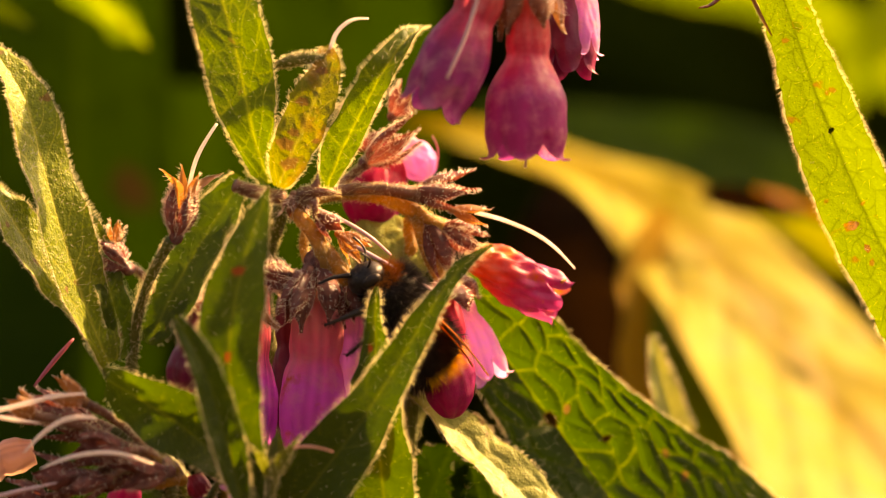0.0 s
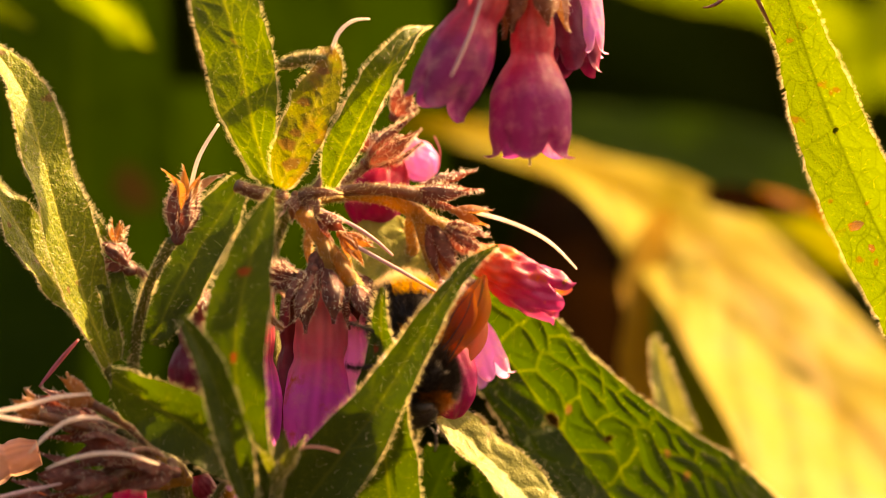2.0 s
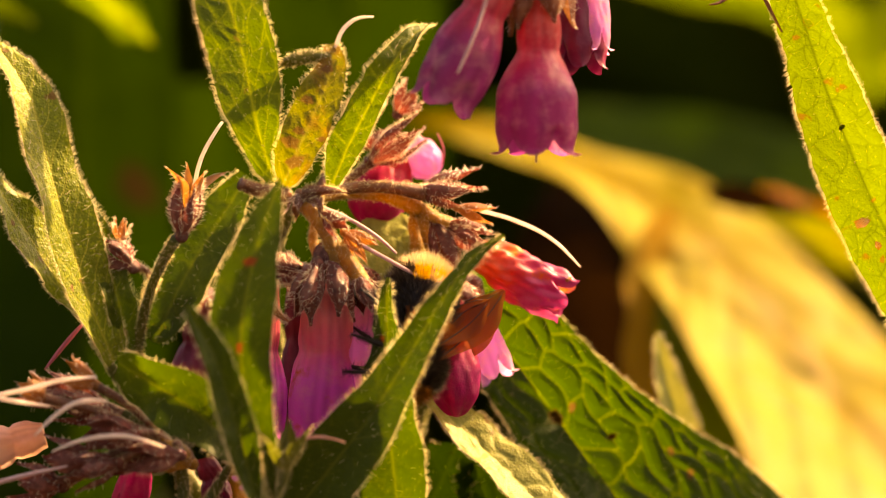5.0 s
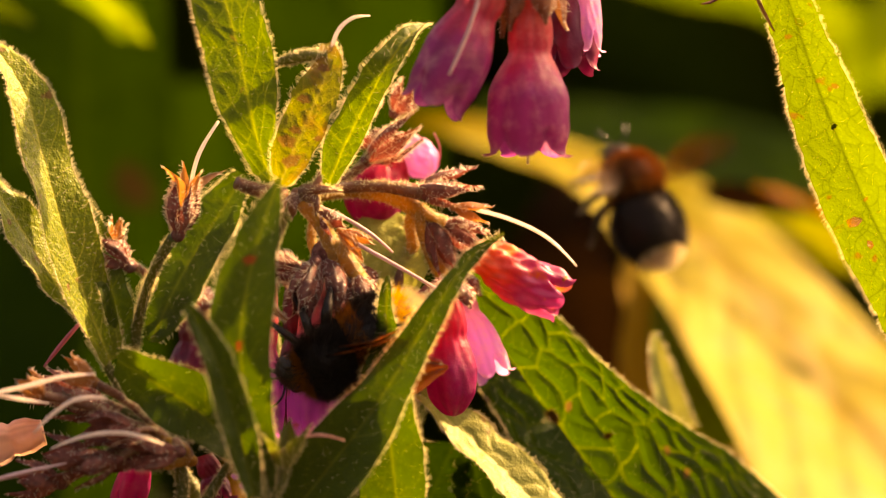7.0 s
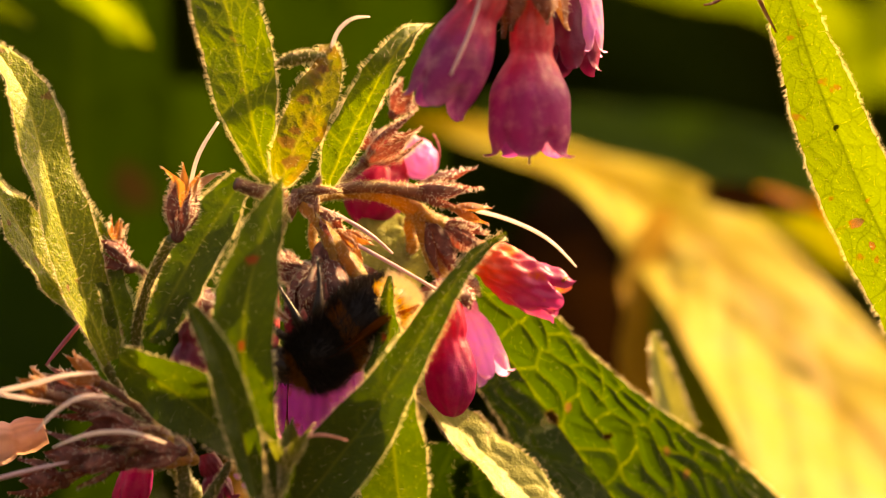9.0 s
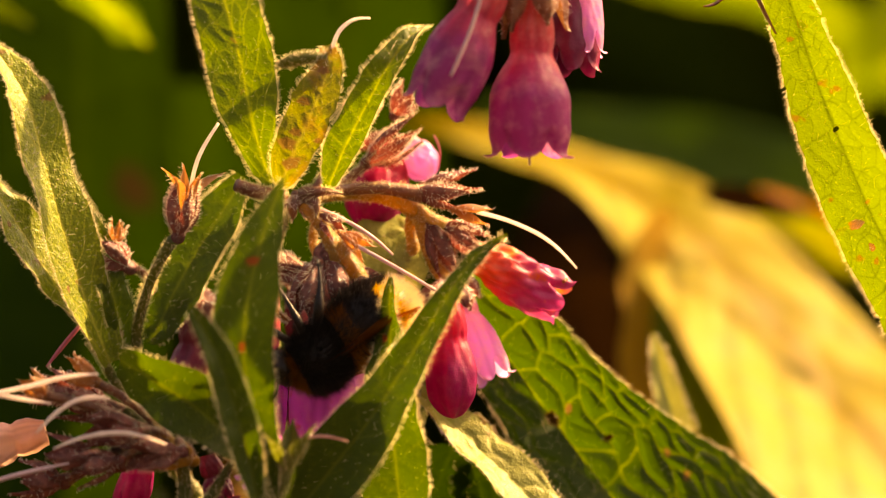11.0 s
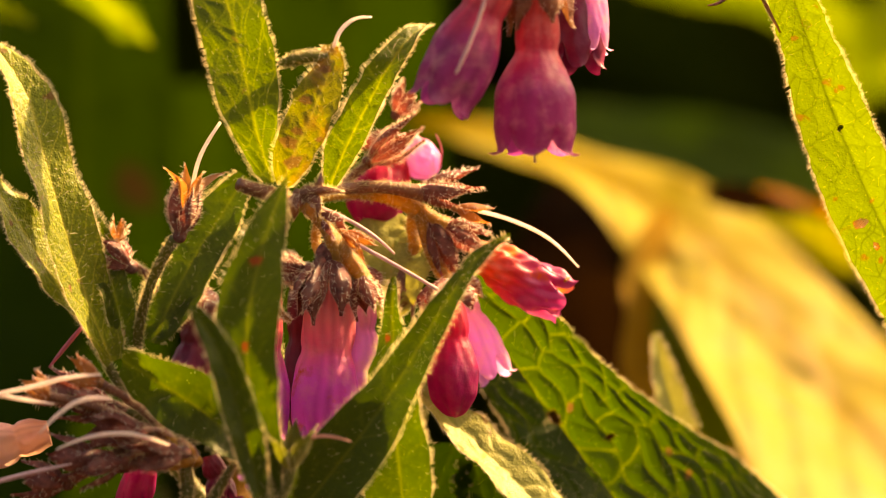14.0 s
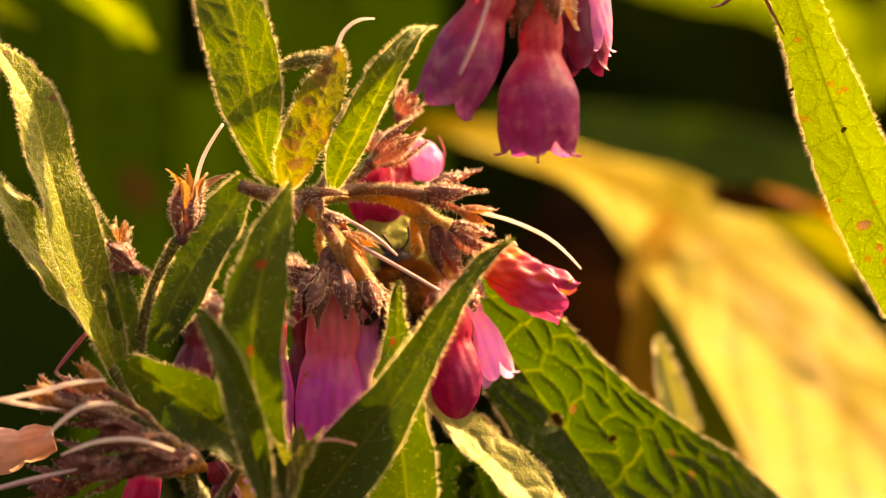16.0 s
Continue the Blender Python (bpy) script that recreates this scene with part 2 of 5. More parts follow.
def spline(points, count):
    """count + 1 places at even steps along a smooth curve through the points."""
    p = np.array(points, float)
    if len(p) == 2:
        return p[0] + np.linspace(0, 1, count + 1)[:, None] * (p[1] - p[0])
    h = np.linalg.norm(np.diff(p, axis=0), axis=1)[:, None] + 1e-12
    slope = np.diff(p, axis=0) / h
    inner = (slope[:-1] * h[1:] + slope[1:] * h[:-1]) / (h[:-1] + h[1:])
    slope = np.vstack((1.5 * slope[:1] - 0.5 * inner[:1], inner, 1.5 * slope[-1:] - 0.5 * inner[-1:]))
    t = np.linspace(0, 1, 24, endpoint=False)[:, None]
    out = []
    for a, b, m, n, step in zip(p, p[1:], slope, slope[1:], h):
        out.append(a * (1 + 2 * t) * (1 - t) ** 2 + m * step * t * (1 - t) ** 2 + b * t ** 2 * (3 - 2 * t) + n * step * t ** 2 * (t - 1))
    out = np.vstack(out + [p[-1:]])
    run = np.concatenate(([0], np.cumsum(np.linalg.norm(np.diff(out, axis=0), axis=1))))
    want = np.linspace(0, run[-1], count + 1)
    return np.stack([np.interp(want, run, out[:, k]) for k in range(3)], 1)


def profile(values, u):
    """Smooth values at u from a few given at even steps."""
    v = np.array(values, float)
    curve = spline(np.stack((np.arange(len(v)), v, v * 0), 1), 200)
    return np.interp(u * (len(v) - 1), curve[:, 0], curve[:, 1])


def thing(name, origin, label, category, group=""):
    ob = new(name)
    ob.location = origin
    ob.empty_display_size = 0.005
    ORIGIN[ob] = np.array(origin, float)
    return tagged(ob, label, category, group)


def part(name, verts, faces, material, parent, label="", origin=None, smooth=True, floats=None, kind=""):
    """One mesh, from places in the world, under a thing or a part."""
    origin = ORIGIN[parent] if origin is None else np.array(origin, float)
    me = bpy.data.meshes.new(name)
    me.from_pydata((np.asarray(verts) - origin).tolist(), [], faces)
    for key, values in (floats or {}).items():
        me.attributes.new(key, "FLOAT", "POINT").data.foreach_set("value", np.asarray(values, np.float32))
    me.materials.append(material)
    if smooth:
        me.polygons.foreach_set("use_smooth", [True] * len(me.polygons))
    me.update()
    ob = new(name, me)
    ob.parent = parent
    ob.location = origin - ORIGIN[parent]
    ORIGIN[ob] = origin
    return tagged(ob, label, kind=kind)


def grid_faces(rows, columns, closed=False):
    """Quads of a grid of rows x columns places; closed: its columns form rings."""
    a = np.arange(rows * columns).reshape(rows, columns)
    right = np.roll(a, -1, 1)
    q = np.stack((a[:-1], right[:-1], right[1:], a[1:]), -1)
    return (q if closed else q[:, :-1]).reshape(-1, 4)


def hairs(parent, roots, ways, length, material, thick=0.02, name="hairs"):
    """Fine bent hairs, from many roots, as one mesh."""
    n = len(roots)
    if not n:
        return None
    ways = unit(ways)
    size = length / 1000 * RNG.uniform(0.45, 1.25, n)[:, None]
    side = unit(np.cross(ways, RNG.normal(size=(n, 3))))
    other = np.cross(ways, side)
    bend = side * RNG.uniform(-0.35, 0.35, n)[:, None]
    r = thick / 1000
    rows = []
    for along, wide in ((0.0, 1.0), (0.5, 0.7)):
        middle = roots + ways * size * along + bend * size * along ** 2
        for k in range(3):
            turn = 2 * math.pi * k / 3
            rows.append(middle + (side * math.cos(turn) + other * math.sin(turn)) * r * wide)
    rows.append(roots + ways * size + bend * size)
    verts = np.stack(rows, 1).reshape(-1, 3)
    one = [(0, 1, 4, 3), (1, 2, 5, 4), (2, 0, 3, 5), (3, 4, 6, 6), (4, 5, 6, 6), (5, 3, 6, 6)]
    faces = []
    for k in range(n):
        faces += [tuple(dict.fromkeys(7 * k + i for i in f)) for f in one]
    return part(name, verts, faces, material, parent, smooth=False, kind="stuff")


def cells(s, x, size, stretch=1.3, seed=1):
    """How far inside its cell a place on a leaf lies, 0 on the net of veins and 1 in a cell's middle, and how far from the cell's seed. s, x in mm."""
    rng = np.random.default_rng(seed)
    step_s, step_x = size * stretch, size
    gs, gx = np.meshgrid(np.arange(s.min() - 2 * step_s, s.max() + 2 * step_s, step_s), np.arange(x.min() - 2 * step_x, x.max() + 2 * step_x, step_x))
    seeds = np.stack((gs.ravel(), gx.ravel()), 1) + rng.uniform(-0.42, 0.42, (gs.size, 2)) * (step_s, step_x)
    out, far = np.empty(len(s)), np.empty(len(s))
    for a in range(0, len(s), 4000):
        d = np.hypot((s[a:a + 4000, None] - seeds[:, 0]) / stretch, x[a:a + 4000, None] - seeds[:, 1])
        d = np.partition(d, 1, axis=1)
        out[a:a + 4000], far[a:a + 4000] = (d[:, 1] - d[:, 0]) / size, d[:, 0] / size
    return out, far


def smooth_step(v, a, b):
    t = np.clip((v - a) / (b - a), 0, 1)
    return t * t * (3 - 2 * t)


def leaf(parent, middle, half, face, material, face_tip=None, fold=18, quilt=(2.2, 0.18), wave=0.5, teeth=0.0, hair=1.0, fine=0.3, holes=(),
         both=(1.0, 1.0), curl=0.0, seed=1, label="", name="leaf", edge_hair=14, vein_width=0.08, rib=0.2, branch_width=0.12, spacing=0.0, mesh=0.35, ribs=0.8, hair_length=0.68, hair_skin=None, steep=1.1, shrink=0.0):
    """A leaf blade along a middle line. half: half-widths in mm at even steps from base to tip. face: where its upper side looks.
    fold: how far its halves rise, in degrees. quilt: the size and height of the bulges in mm. holes: places and radii in mm."""
    rng = np.random.default_rng(seed)
    line0 = spline(middle, 400)
    length = np.linalg.norm(np.diff(line0, axis=0), axis=1).sum() * 1000
    nu = max(12, int(length / fine))
    nv = max(8, 2 * int(max(half) / fine / 1.0))
    line = spline(middle, nu)
    u = np.linspace(0, 1, nu + 1)
    along = unit(np.gradient(line, axis=0))
    face = unit(face)
    turn = smooth_step(u, 0.2, 1.0)[:, None]
    up = unit(face * (1 - turn) + unit(face if face_tip is None else face_tip) * turn)
    up = unit(up - along * (up * along).sum(1, keepdims=True))
    side = np.cross(along, up)
    wide = np.maximum(profile(half, u), 0.02)
    v = np.linspace(-1, 1, nv + 1)
    U, W = np.meshgrid(u, v, indexing="ij")
    width = wide[:, None] * np.where(W < 0, both[0], both[1])
    ragged = np.interp(np.arange(nu + 1), np.arange(0, nu + 9, 6), rng.normal(size=len(np.arange(0, nu + 9, 6))))
    width = width + min(0.10, 0.035 * max(half)) * ragged[:, None] * np.abs(W)
    if teeth:
        saw = (U * length / teeth) % 1.0
        width = width + np.abs(W) ** 4 * (saw - 0.5) * teeth * 0.45
    X = width * W
    S = U * length
    bent = (S + 0.22 * quilt[0] * np.sin(X * 2.4 / quilt[0] + 0.9 * S / quilt[0]), X + 0.16 * quilt[0] * np.sin(S * 2.9 / quilt[0] + seed))
    crowd = 1 + shrink * np.abs(W) ** 2
    inside, far_in = (k.reshape(S.shape) for k in cells((bent[0] * (1 + 0.3 * (crowd - 1))).ravel(), (bent[1] * crowd).ravel(), quilt[0], 1.35, seed))
    spacing = spacing or max(4.0, length / 9)
    bend = S - np.abs(X) * steep + 0.5 * np.sin(X * 1.3 + seed) + 0.3 * np.sin(S * 0.9 + X)
    second = np.abs((bend / spacing + 0.5 + 0.31 * (X > 0)) % 1.0 - 0.5) * spacing
    net = 1 - smooth_step(inside, 0.02, vein_width)
    main = np.exp(-(X / rib) ** 2)
    branch = 1 - smooth_step(second, 0.03, branch_width)
    vein = np.clip(np.maximum(np.maximum(net * mesh, main), branch * ribs), 0, 1)
    bulge = smooth_step(inside, 0.0, 0.5) * np.clip(1.15 - far_in ** 2, 0.2, 1.2) * quilt[1] * smooth_step(1 - np.abs(W), 0.0, 0.15)
    bulge = bulge * (0.6 + 0.4 * smooth_step(second, 0.0, 1.0))
    ripple = wave * np.abs(W) ** 2 * (np.sin(S / length * 17 + seed + 2 * (W > 0)) * 0.75 + np.sin(S / length * 31 + 3 * seed + (W > 0)) * 0.25)
    rise = np.abs(X) * math.sin(radians(fold)) + bulge + ripple - curl * np.abs(W) ** 3 * width
    place = (line[:, None] + side[:, None] * (X * math.cos(radians(fold)))[..., None] / 1000 + up[:, None] * (rise / 1000)[..., None])
    verts = place.reshape(-1, 3)
    rot = np.zeros(len(verts))
    faces = grid_faces(nu + 1, nv + 1)
    for spot, radius in holes:
        far = np.linalg.norm((verts - spot)[:, [0, 2]], axis=1) * 1000
        angle = np.arctan2((verts - spot)[:, 2], (verts - spot)[:, 0])
        far = far * (1 + 0.22 * np.sin(2 * angle + 40 * spot[0] * 1000) + 0.12 * np.sin(5 * angle + spot[2] * 9000))
        rot = np.maximum(rot, (1 - smooth_step(far, abs(radius) * 0.9, abs(radius) * 1.4)) * (1 if radius > 0 else 0.8))
        if radius > 0:
            faces = faces[far[faces].min(1) > radius]
    ob = part(name, verts, faces.tolist(), material, parent, label, origin=line[0],
              floats={"vein": vein.ravel(), "rot": rot, "along": U.ravel(), "streak": np.abs(W).ravel()})
    if hair:
        roots, ways = [], []
        for column, sign in ((0, -1), (nv, 1)):
            count = int(length * edge_hair / 10 * hair * 8)
            k = rng.integers(1, nu, count)
            roots.append(place[k, column] + (place[k - 1, column] - place[k, column]) * rng.uniform(0, 1, (count, 1)))
            ways.append(side[k] * sign * math.cos(radians(fold)) + up[k] * (math.sin(radians(fold)) + rng.normal(0, 0.35, (count, 1))) + along[k] * rng.normal(0.35, 0.4, (count, 1)))
        count = int(length * max(half) * 2.5 * hair)
        i, j = rng.integers(1, nu, count), rng.integers(0, nv + 1, count)
        roots.append(place[i, j] + (place[i - 1, j] - place[i, j]) * rng.uniform(0, 1, (count, 1)))
        ways.append(up[i] * rng.choice((-1, 1), (count, 1)) + side[i] * rng.normal(0, 0.5, (count, 1)) + along[i] * rng.normal(0.3, 0.4, (count, 1)))
        hairs(ob, np.vstack(roots), np.vstack(ways), hair_length, hair_skin or HAIR, 0.017)
    return ob


def tube(parent, name, middle, radii, material, hair=0.0, label="", sides=10, step=0.5, hair_skin=None, hair_length=0.48, bumps=0.03):
    """A tapered round stalk along a curve, with fine hairs. radii in mm at even steps."""
    length = np.linalg.norm(np.diff(spline(middle, 60), axis=0), axis=1).sum() * 1000
    count = max(8, int(length / step))
    line = spline(middle, count)
    u = np.linspace(0, 1, count + 1)
    along = unit(np.gradient(line, axis=0))
    a = unit(np.cross(along, (0.31, -0.9, 0.2)))
    b = np.cross(along, a)
    r = profile(radii, u) / 1000
    turn = np.linspace(0, 2 * math.pi, sides, endpoint=False)
    ring = a[:, None] * np.cos(turn)[None, :, None] + b[:, None] * np.sin(turn)[None, :, None]
    uneven = 1 + bumps * RNG.normal(size=(count + 1, sides, 1))
    verts = (line[:, None] + ring * r[:, None, None] * uneven).reshape(-1, 3)
    faces = grid_faces(count + 1, sides, True).tolist() + [tuple(range(sides))[::-1], tuple(range(count * sides, (count + 1) * sides))]
    ob = part(name, verts, faces, material, parent, label, origin=line[0], floats={"along": np.repeat(u, sides)})
    if hair:
        n = int(length * 46 * hair)
        i, angle, between = RNG.integers(0, count, n), RNG.uniform(0, 2 * math.pi, (n, 1)), RNG.uniform(0, 1, (n, 1))
        out = a[i] * np.cos(angle) + b[i] * np.sin(angle)
        hairs(ob, line[i] + (line[i + 1] - line[i]) * between + out * r[i][:, None] * 0.95, out + along[i] * RNG.normal(0.1, 0.4, (n, 1)) + RNG.normal(0, 0.2, (n, 3)),
              hair_length, hair_skin or HAIR, 0.022)
    return ob


def bell(parent, base, tip, tube_radius, bell_radius, material, flare=0.9, turn=0.0, bow=(0, 0, 0), label="", squash=1.0, swell=0.55, crumple=0.12, closed=False):
    """A hanging comfrey bell: a narrow tube that widens to a mouth of five small rolled-back lobes. Radii in mm."""
    base, tip = np.array(base), np.array(tip)
    axis = tip - base
    length = np.linalg.norm(axis)
    axis = axis / length
    a = unit(np.cross(axis, (0.2, -0.95, 0.1)))
    b = np.cross(axis, a)
    rows, sides = 60, 110
    u = np.linspace(0, 1, rows)
    th = np.linspace(0, 2 * math.pi, sides, endpoint=False) + turn
    U, T = np.meshgrid(u, th, indexing="ij")
    r = tube_radius * (0.72 + 0.28 * smooth_step(U, 0.0, 0.25)) + (bell_radius - tube_radius) * smooth_step(U, swell - 0.12, swell + 0.2)
    r = r - bell_radius * 0.10 * smooth_step(U, 0.82, 0.95) - 0.22 * np.exp(-((U - swell + 0.08) / 0.05) ** 2)
    five = np.cos(5 * T)
    r = r * (1 + 0.025 * five * smooth_step(U, 0.1, 0.8)) + crumple * (np.sin(3 * T + 8 * U + 9 * turn) * 0.5 + np.sin(7 * T - 13 * U) * 0.35 + np.sin(13 * T + 21 * U) * 0.2) * smooth_step(U, 0.0, 0.2)
    lobe = np.abs(np.cos(2.5 * T)) ** 0.55
    r = r - 0.2 * (1 - lobe) * smooth_step(U, 0.8, 1.0) + flare * smooth_step(five, 0.2, 1.0) * smooth_step(U, 0.93, 1.0) ** 1.5
    down = U * length + (lobe - 0.75) * 0.0028 * smooth_step(U, 0.75, 1.0) - 0.0007 * lobe * smooth_step(U, 0.965, 1.0) * flare
    if closed:
        r = r * np.sqrt(np.clip(1.002 - np.clip((U - 0.62) / 0.38, 0, 1) ** 2.2, 0, 1)) * (1 + 0.06 * np.cos(5 * T) * smooth_step(U, 0.6, 1.0))
        down = U * length
    bow = np.array(bow) / 1000
    centre = base + axis * down[..., None] + bow * (np.sin(U * math.pi))[..., None]
    verts = centre + (a * np.cos(T)[..., None] + b * (np.sin(T) * squash)[..., None]) * (r / 1000)[..., None]
    streak = np.zeros_like(T)
    for lines, weight in ((13, 0.4), (34, 0.6)):
        dark = RNG.uniform(0, 1, lines)
        streak += weight * np.interp((T / (2 * math.pi) * lines + 0.5 * np.sin(4 * U + turn)) % lines, np.arange(lines + 1), np.append(dark, dark[0]))
    return part("flower", verts.reshape(-1, 3), grid_faces(rows, sides, True).tolist(), material, parent, label, origin=base,
                floats={"along": U.ravel(), "streak": streak.ravel()})


def calyx(parent, base, way, length, radius, material, spread=0.2, hair=1.0, turn=0.0, name="calyx", hair_skin=None, sepals=5):
    """Pointed hairy sepals round a flower's base, that stand like an urn. length, radius in mm. Under a thing each sepal is a part of its own."""
    base, axis = np.array(base), unit(way)
    a = unit(np.cross(axis, (0.2, -0.95, 0.1)))
    b = np.cross(axis, a)
    verts, faces, roots, ways = [], [], [], []
    t = np.linspace(0, 1, 17)
    s = np.linspace(-1, 1, 13)
    T, S = np.meshgrid(t, s, indexing="ij")
    for k in range(sepals):
        bend = spread * RNG.uniform(0.4, 1.7)
        grow = RNG.uniform(0.85, 1.12)
        lean = RNG.uniform(-0.12, 0.12)
        angle = turn + 2 * math.pi * k / sepals + lean * T + S * (math.pi / sepals) * (1.0 - 0.28 * T) * (1 - smooth_step(T, 0.55, 1.02) * 0.96)
        r = radius * (0.34 + 0.66 * smooth_step(T, 0.0, 0.50) - 0.16 * smooth_step(T, 0.6, 0.95)) + length * bend * T ** 3 + 0.42 * (1 - np.abs(S)) ** 1.3 * radius * smooth_step(T, 0.0, 0.2) * (1 - 0.6 * T)
        r = r + radius * (0.07 * np.abs(np.sin(S * 4.7)) + 0.04 * np.sin(S * 9 + k) * T) * smooth_step(T, 0.02, 0.2)
        down = T * length * grow * (1 - 0.25 * abs(bend) * T)
        ring = a * np.cos(angle)[..., None] + b * np.sin(angle)[..., None]
        p = base + (axis * down[..., None] + ring * r[..., None]) / 1000
        verts.append(p.reshape(-1, 3))
        faces.append(grid_faces(len(t), len(s)))
        count = int(40 * hair)
        i, j = RNG.integers(1, len(t), count), RNG.choice((0, 12, 0, 12, 1, 2, 4, 6, 8, 10, 11), count)
        roots.append(p[i, j] + (p[i - 1, j] - p[i, j]) * RNG.uniform(0, 1, (count, 1)))
        ways.append(ring[i, j] + axis * RNG.normal(0.35, 0.35, (count, 1)) + RNG.normal(0, 0.3, (count, 3)))
    if parent.parent is None:
        cup, cup_faces = ball((0, 0, 0), np.array((0.55, 0.5, 0.5)) * radius / 1000, 8, 12)
        cup = base + cup[:, :1] * axis + cup[:, 1:2] * a + cup[:, 2:] * b
        ob = part(name, cup, cup_faces.tolist(), material, parent, origin=base)
        for p, f in zip(verts, faces):
            part("sepal", p, f.tolist(), material, ob)
    else:
        joined = np.vstack([f + k * len(t) * len(s) for k, f in enumerate(faces)])
        ob = part(name, np.vstack(verts), joined.tolist(), material, parent, origin=base)
    if hair:
        hairs(ob, np.vstack(roots), np.vstack(ways), 0.6, hair_skin or HAIR_PINK, 0.026)
    return ob


def ball(centre, radii, rows=18, sides=24):
    """Places and faces of an egg shape."""
    lat = np.linspace(-math.pi / 2, math.pi / 2, rows)
    th = np.linspace(0, 2 * math.pi, sides, endpoint=False)
    L, T = np.meshgrid(lat, th, indexing="ij")
    p = np.stack((np.sin(L), np.cos(L) * np.cos(T), np.cos(L) * np.sin(T)), -1) * radii + centre
    return p.reshape(-1, 3), grid_faces(rows, sides, True)


# ---- ground and distance ----
def ground_sheet():
    n = 60
    a = np.linspace(-1, 1, n)
    xs = np.sign(a) * np.abs(a) ** 3 * 40
    X, Y = np.meshgrid(xs, xs, indexing="ij")
    near = np.exp(-(X ** 2 + Y ** 2) / 8)
    Z = 0.02 * np.sin(X * 9 + 1) * np.cos(Y * 7) * near
    me = bpy.data.meshes.new("ground")
    me.from_pydata(np.stack((X, Y, Z), -1).reshape(-1, 3).tolist(), [], grid_faces(n, n).tolist())
    me.materials.append(SOIL)
    tagged(new("ground", me), "dark bare garden soil under the plants", "soil", kind="structure")


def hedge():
    """An added bank of leaves behind the bed, coloured near black as deep shade."""
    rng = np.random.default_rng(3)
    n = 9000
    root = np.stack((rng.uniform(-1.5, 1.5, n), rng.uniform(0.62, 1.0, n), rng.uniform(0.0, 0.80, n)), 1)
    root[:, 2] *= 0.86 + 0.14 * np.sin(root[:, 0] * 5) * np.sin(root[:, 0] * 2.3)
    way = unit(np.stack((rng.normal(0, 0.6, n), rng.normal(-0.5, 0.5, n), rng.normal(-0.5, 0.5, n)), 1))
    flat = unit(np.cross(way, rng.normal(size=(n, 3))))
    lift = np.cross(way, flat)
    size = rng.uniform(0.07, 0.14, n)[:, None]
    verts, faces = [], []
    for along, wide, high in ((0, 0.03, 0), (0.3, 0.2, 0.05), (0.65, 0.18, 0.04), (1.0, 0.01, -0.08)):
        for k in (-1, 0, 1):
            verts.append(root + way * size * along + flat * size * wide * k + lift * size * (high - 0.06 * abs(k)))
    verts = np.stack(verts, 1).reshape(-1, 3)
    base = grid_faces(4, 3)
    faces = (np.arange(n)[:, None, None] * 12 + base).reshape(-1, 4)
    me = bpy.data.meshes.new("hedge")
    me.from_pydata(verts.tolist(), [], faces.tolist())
    me.materials.append(SHADED_THICKET)
    tagged(new("hedge", me), "added leafy hedge, coloured near black for deep shade", "hedge", kind="stuff")


ground_sheet()
hedge()

# ---- the leaves far behind ----
def far_plant(name, foot, label, category="plant"):
    return thing(name, np.array((foot[0], foot[1], 0.0)), label, category, "comfrey plants in the bed")


FAR_LEFT = far_plant("comfrey_plant", (-0.06, 0.12), "comfrey plant with large dark green leaves behind the flowers")
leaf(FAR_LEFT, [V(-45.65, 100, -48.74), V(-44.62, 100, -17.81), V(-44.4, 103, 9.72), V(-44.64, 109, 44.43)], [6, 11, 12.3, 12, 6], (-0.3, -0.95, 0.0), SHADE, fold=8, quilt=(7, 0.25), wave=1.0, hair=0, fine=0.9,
     holes=[(V(-37.85, 103, 7.31), -2.0)], seed=3, label="broad leaf with shade in its green and a brown spot")
# Two small leaves added as dapples of sun on the dark leaf.
leaf(FAR_LEFT, [V(-51.78, 84, 37.34), V(-44.16, 80, 31.80), V(-39.09, 80, 27.75), V(-35.31, 82, 24.42)], [0.5, 1.7, 2.5, 0.3], (-0.45, -0.75, -0.48), GREEN_SUNLIT, fold=10, quilt=(7, 0.3), wave=1.0, hair=0, fine=0.9, seed=4)
leaf(FAR_LEFT, [V(-58.55, 84, 33.95), V(-53.61, 80, 29.78), V(-49.33, 78, 26.62)], [1.0, 1.7, 0.3], (-0.45, -0.75, -0.48), GREEN_SUNLIT, fold=10, quilt=(7, 0.3), wave=0.5, hair=0, fine=0.6, seed=7)
tube(FAR_LEFT, "stalk", [V(-50.60, 118, 44.80), V(-58.04, 100, 40.64), V(-58.55, 84, 33.95)], [1.2, 1.0, 0.8], GREEN_STALK, step=5)
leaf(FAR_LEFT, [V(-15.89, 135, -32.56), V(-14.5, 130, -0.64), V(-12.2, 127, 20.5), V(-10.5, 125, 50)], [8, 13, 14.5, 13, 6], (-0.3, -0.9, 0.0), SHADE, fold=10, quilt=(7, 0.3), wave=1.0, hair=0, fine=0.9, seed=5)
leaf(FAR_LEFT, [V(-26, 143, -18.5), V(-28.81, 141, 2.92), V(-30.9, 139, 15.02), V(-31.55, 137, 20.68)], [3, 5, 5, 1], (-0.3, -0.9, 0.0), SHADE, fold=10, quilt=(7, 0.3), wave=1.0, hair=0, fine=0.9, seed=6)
tube(FAR_LEFT, "stalk", [np.array((-0.06, 0.12, 0)), V(-43.59, 100, -48.74)], [4, 2.5], STALK, step=5)
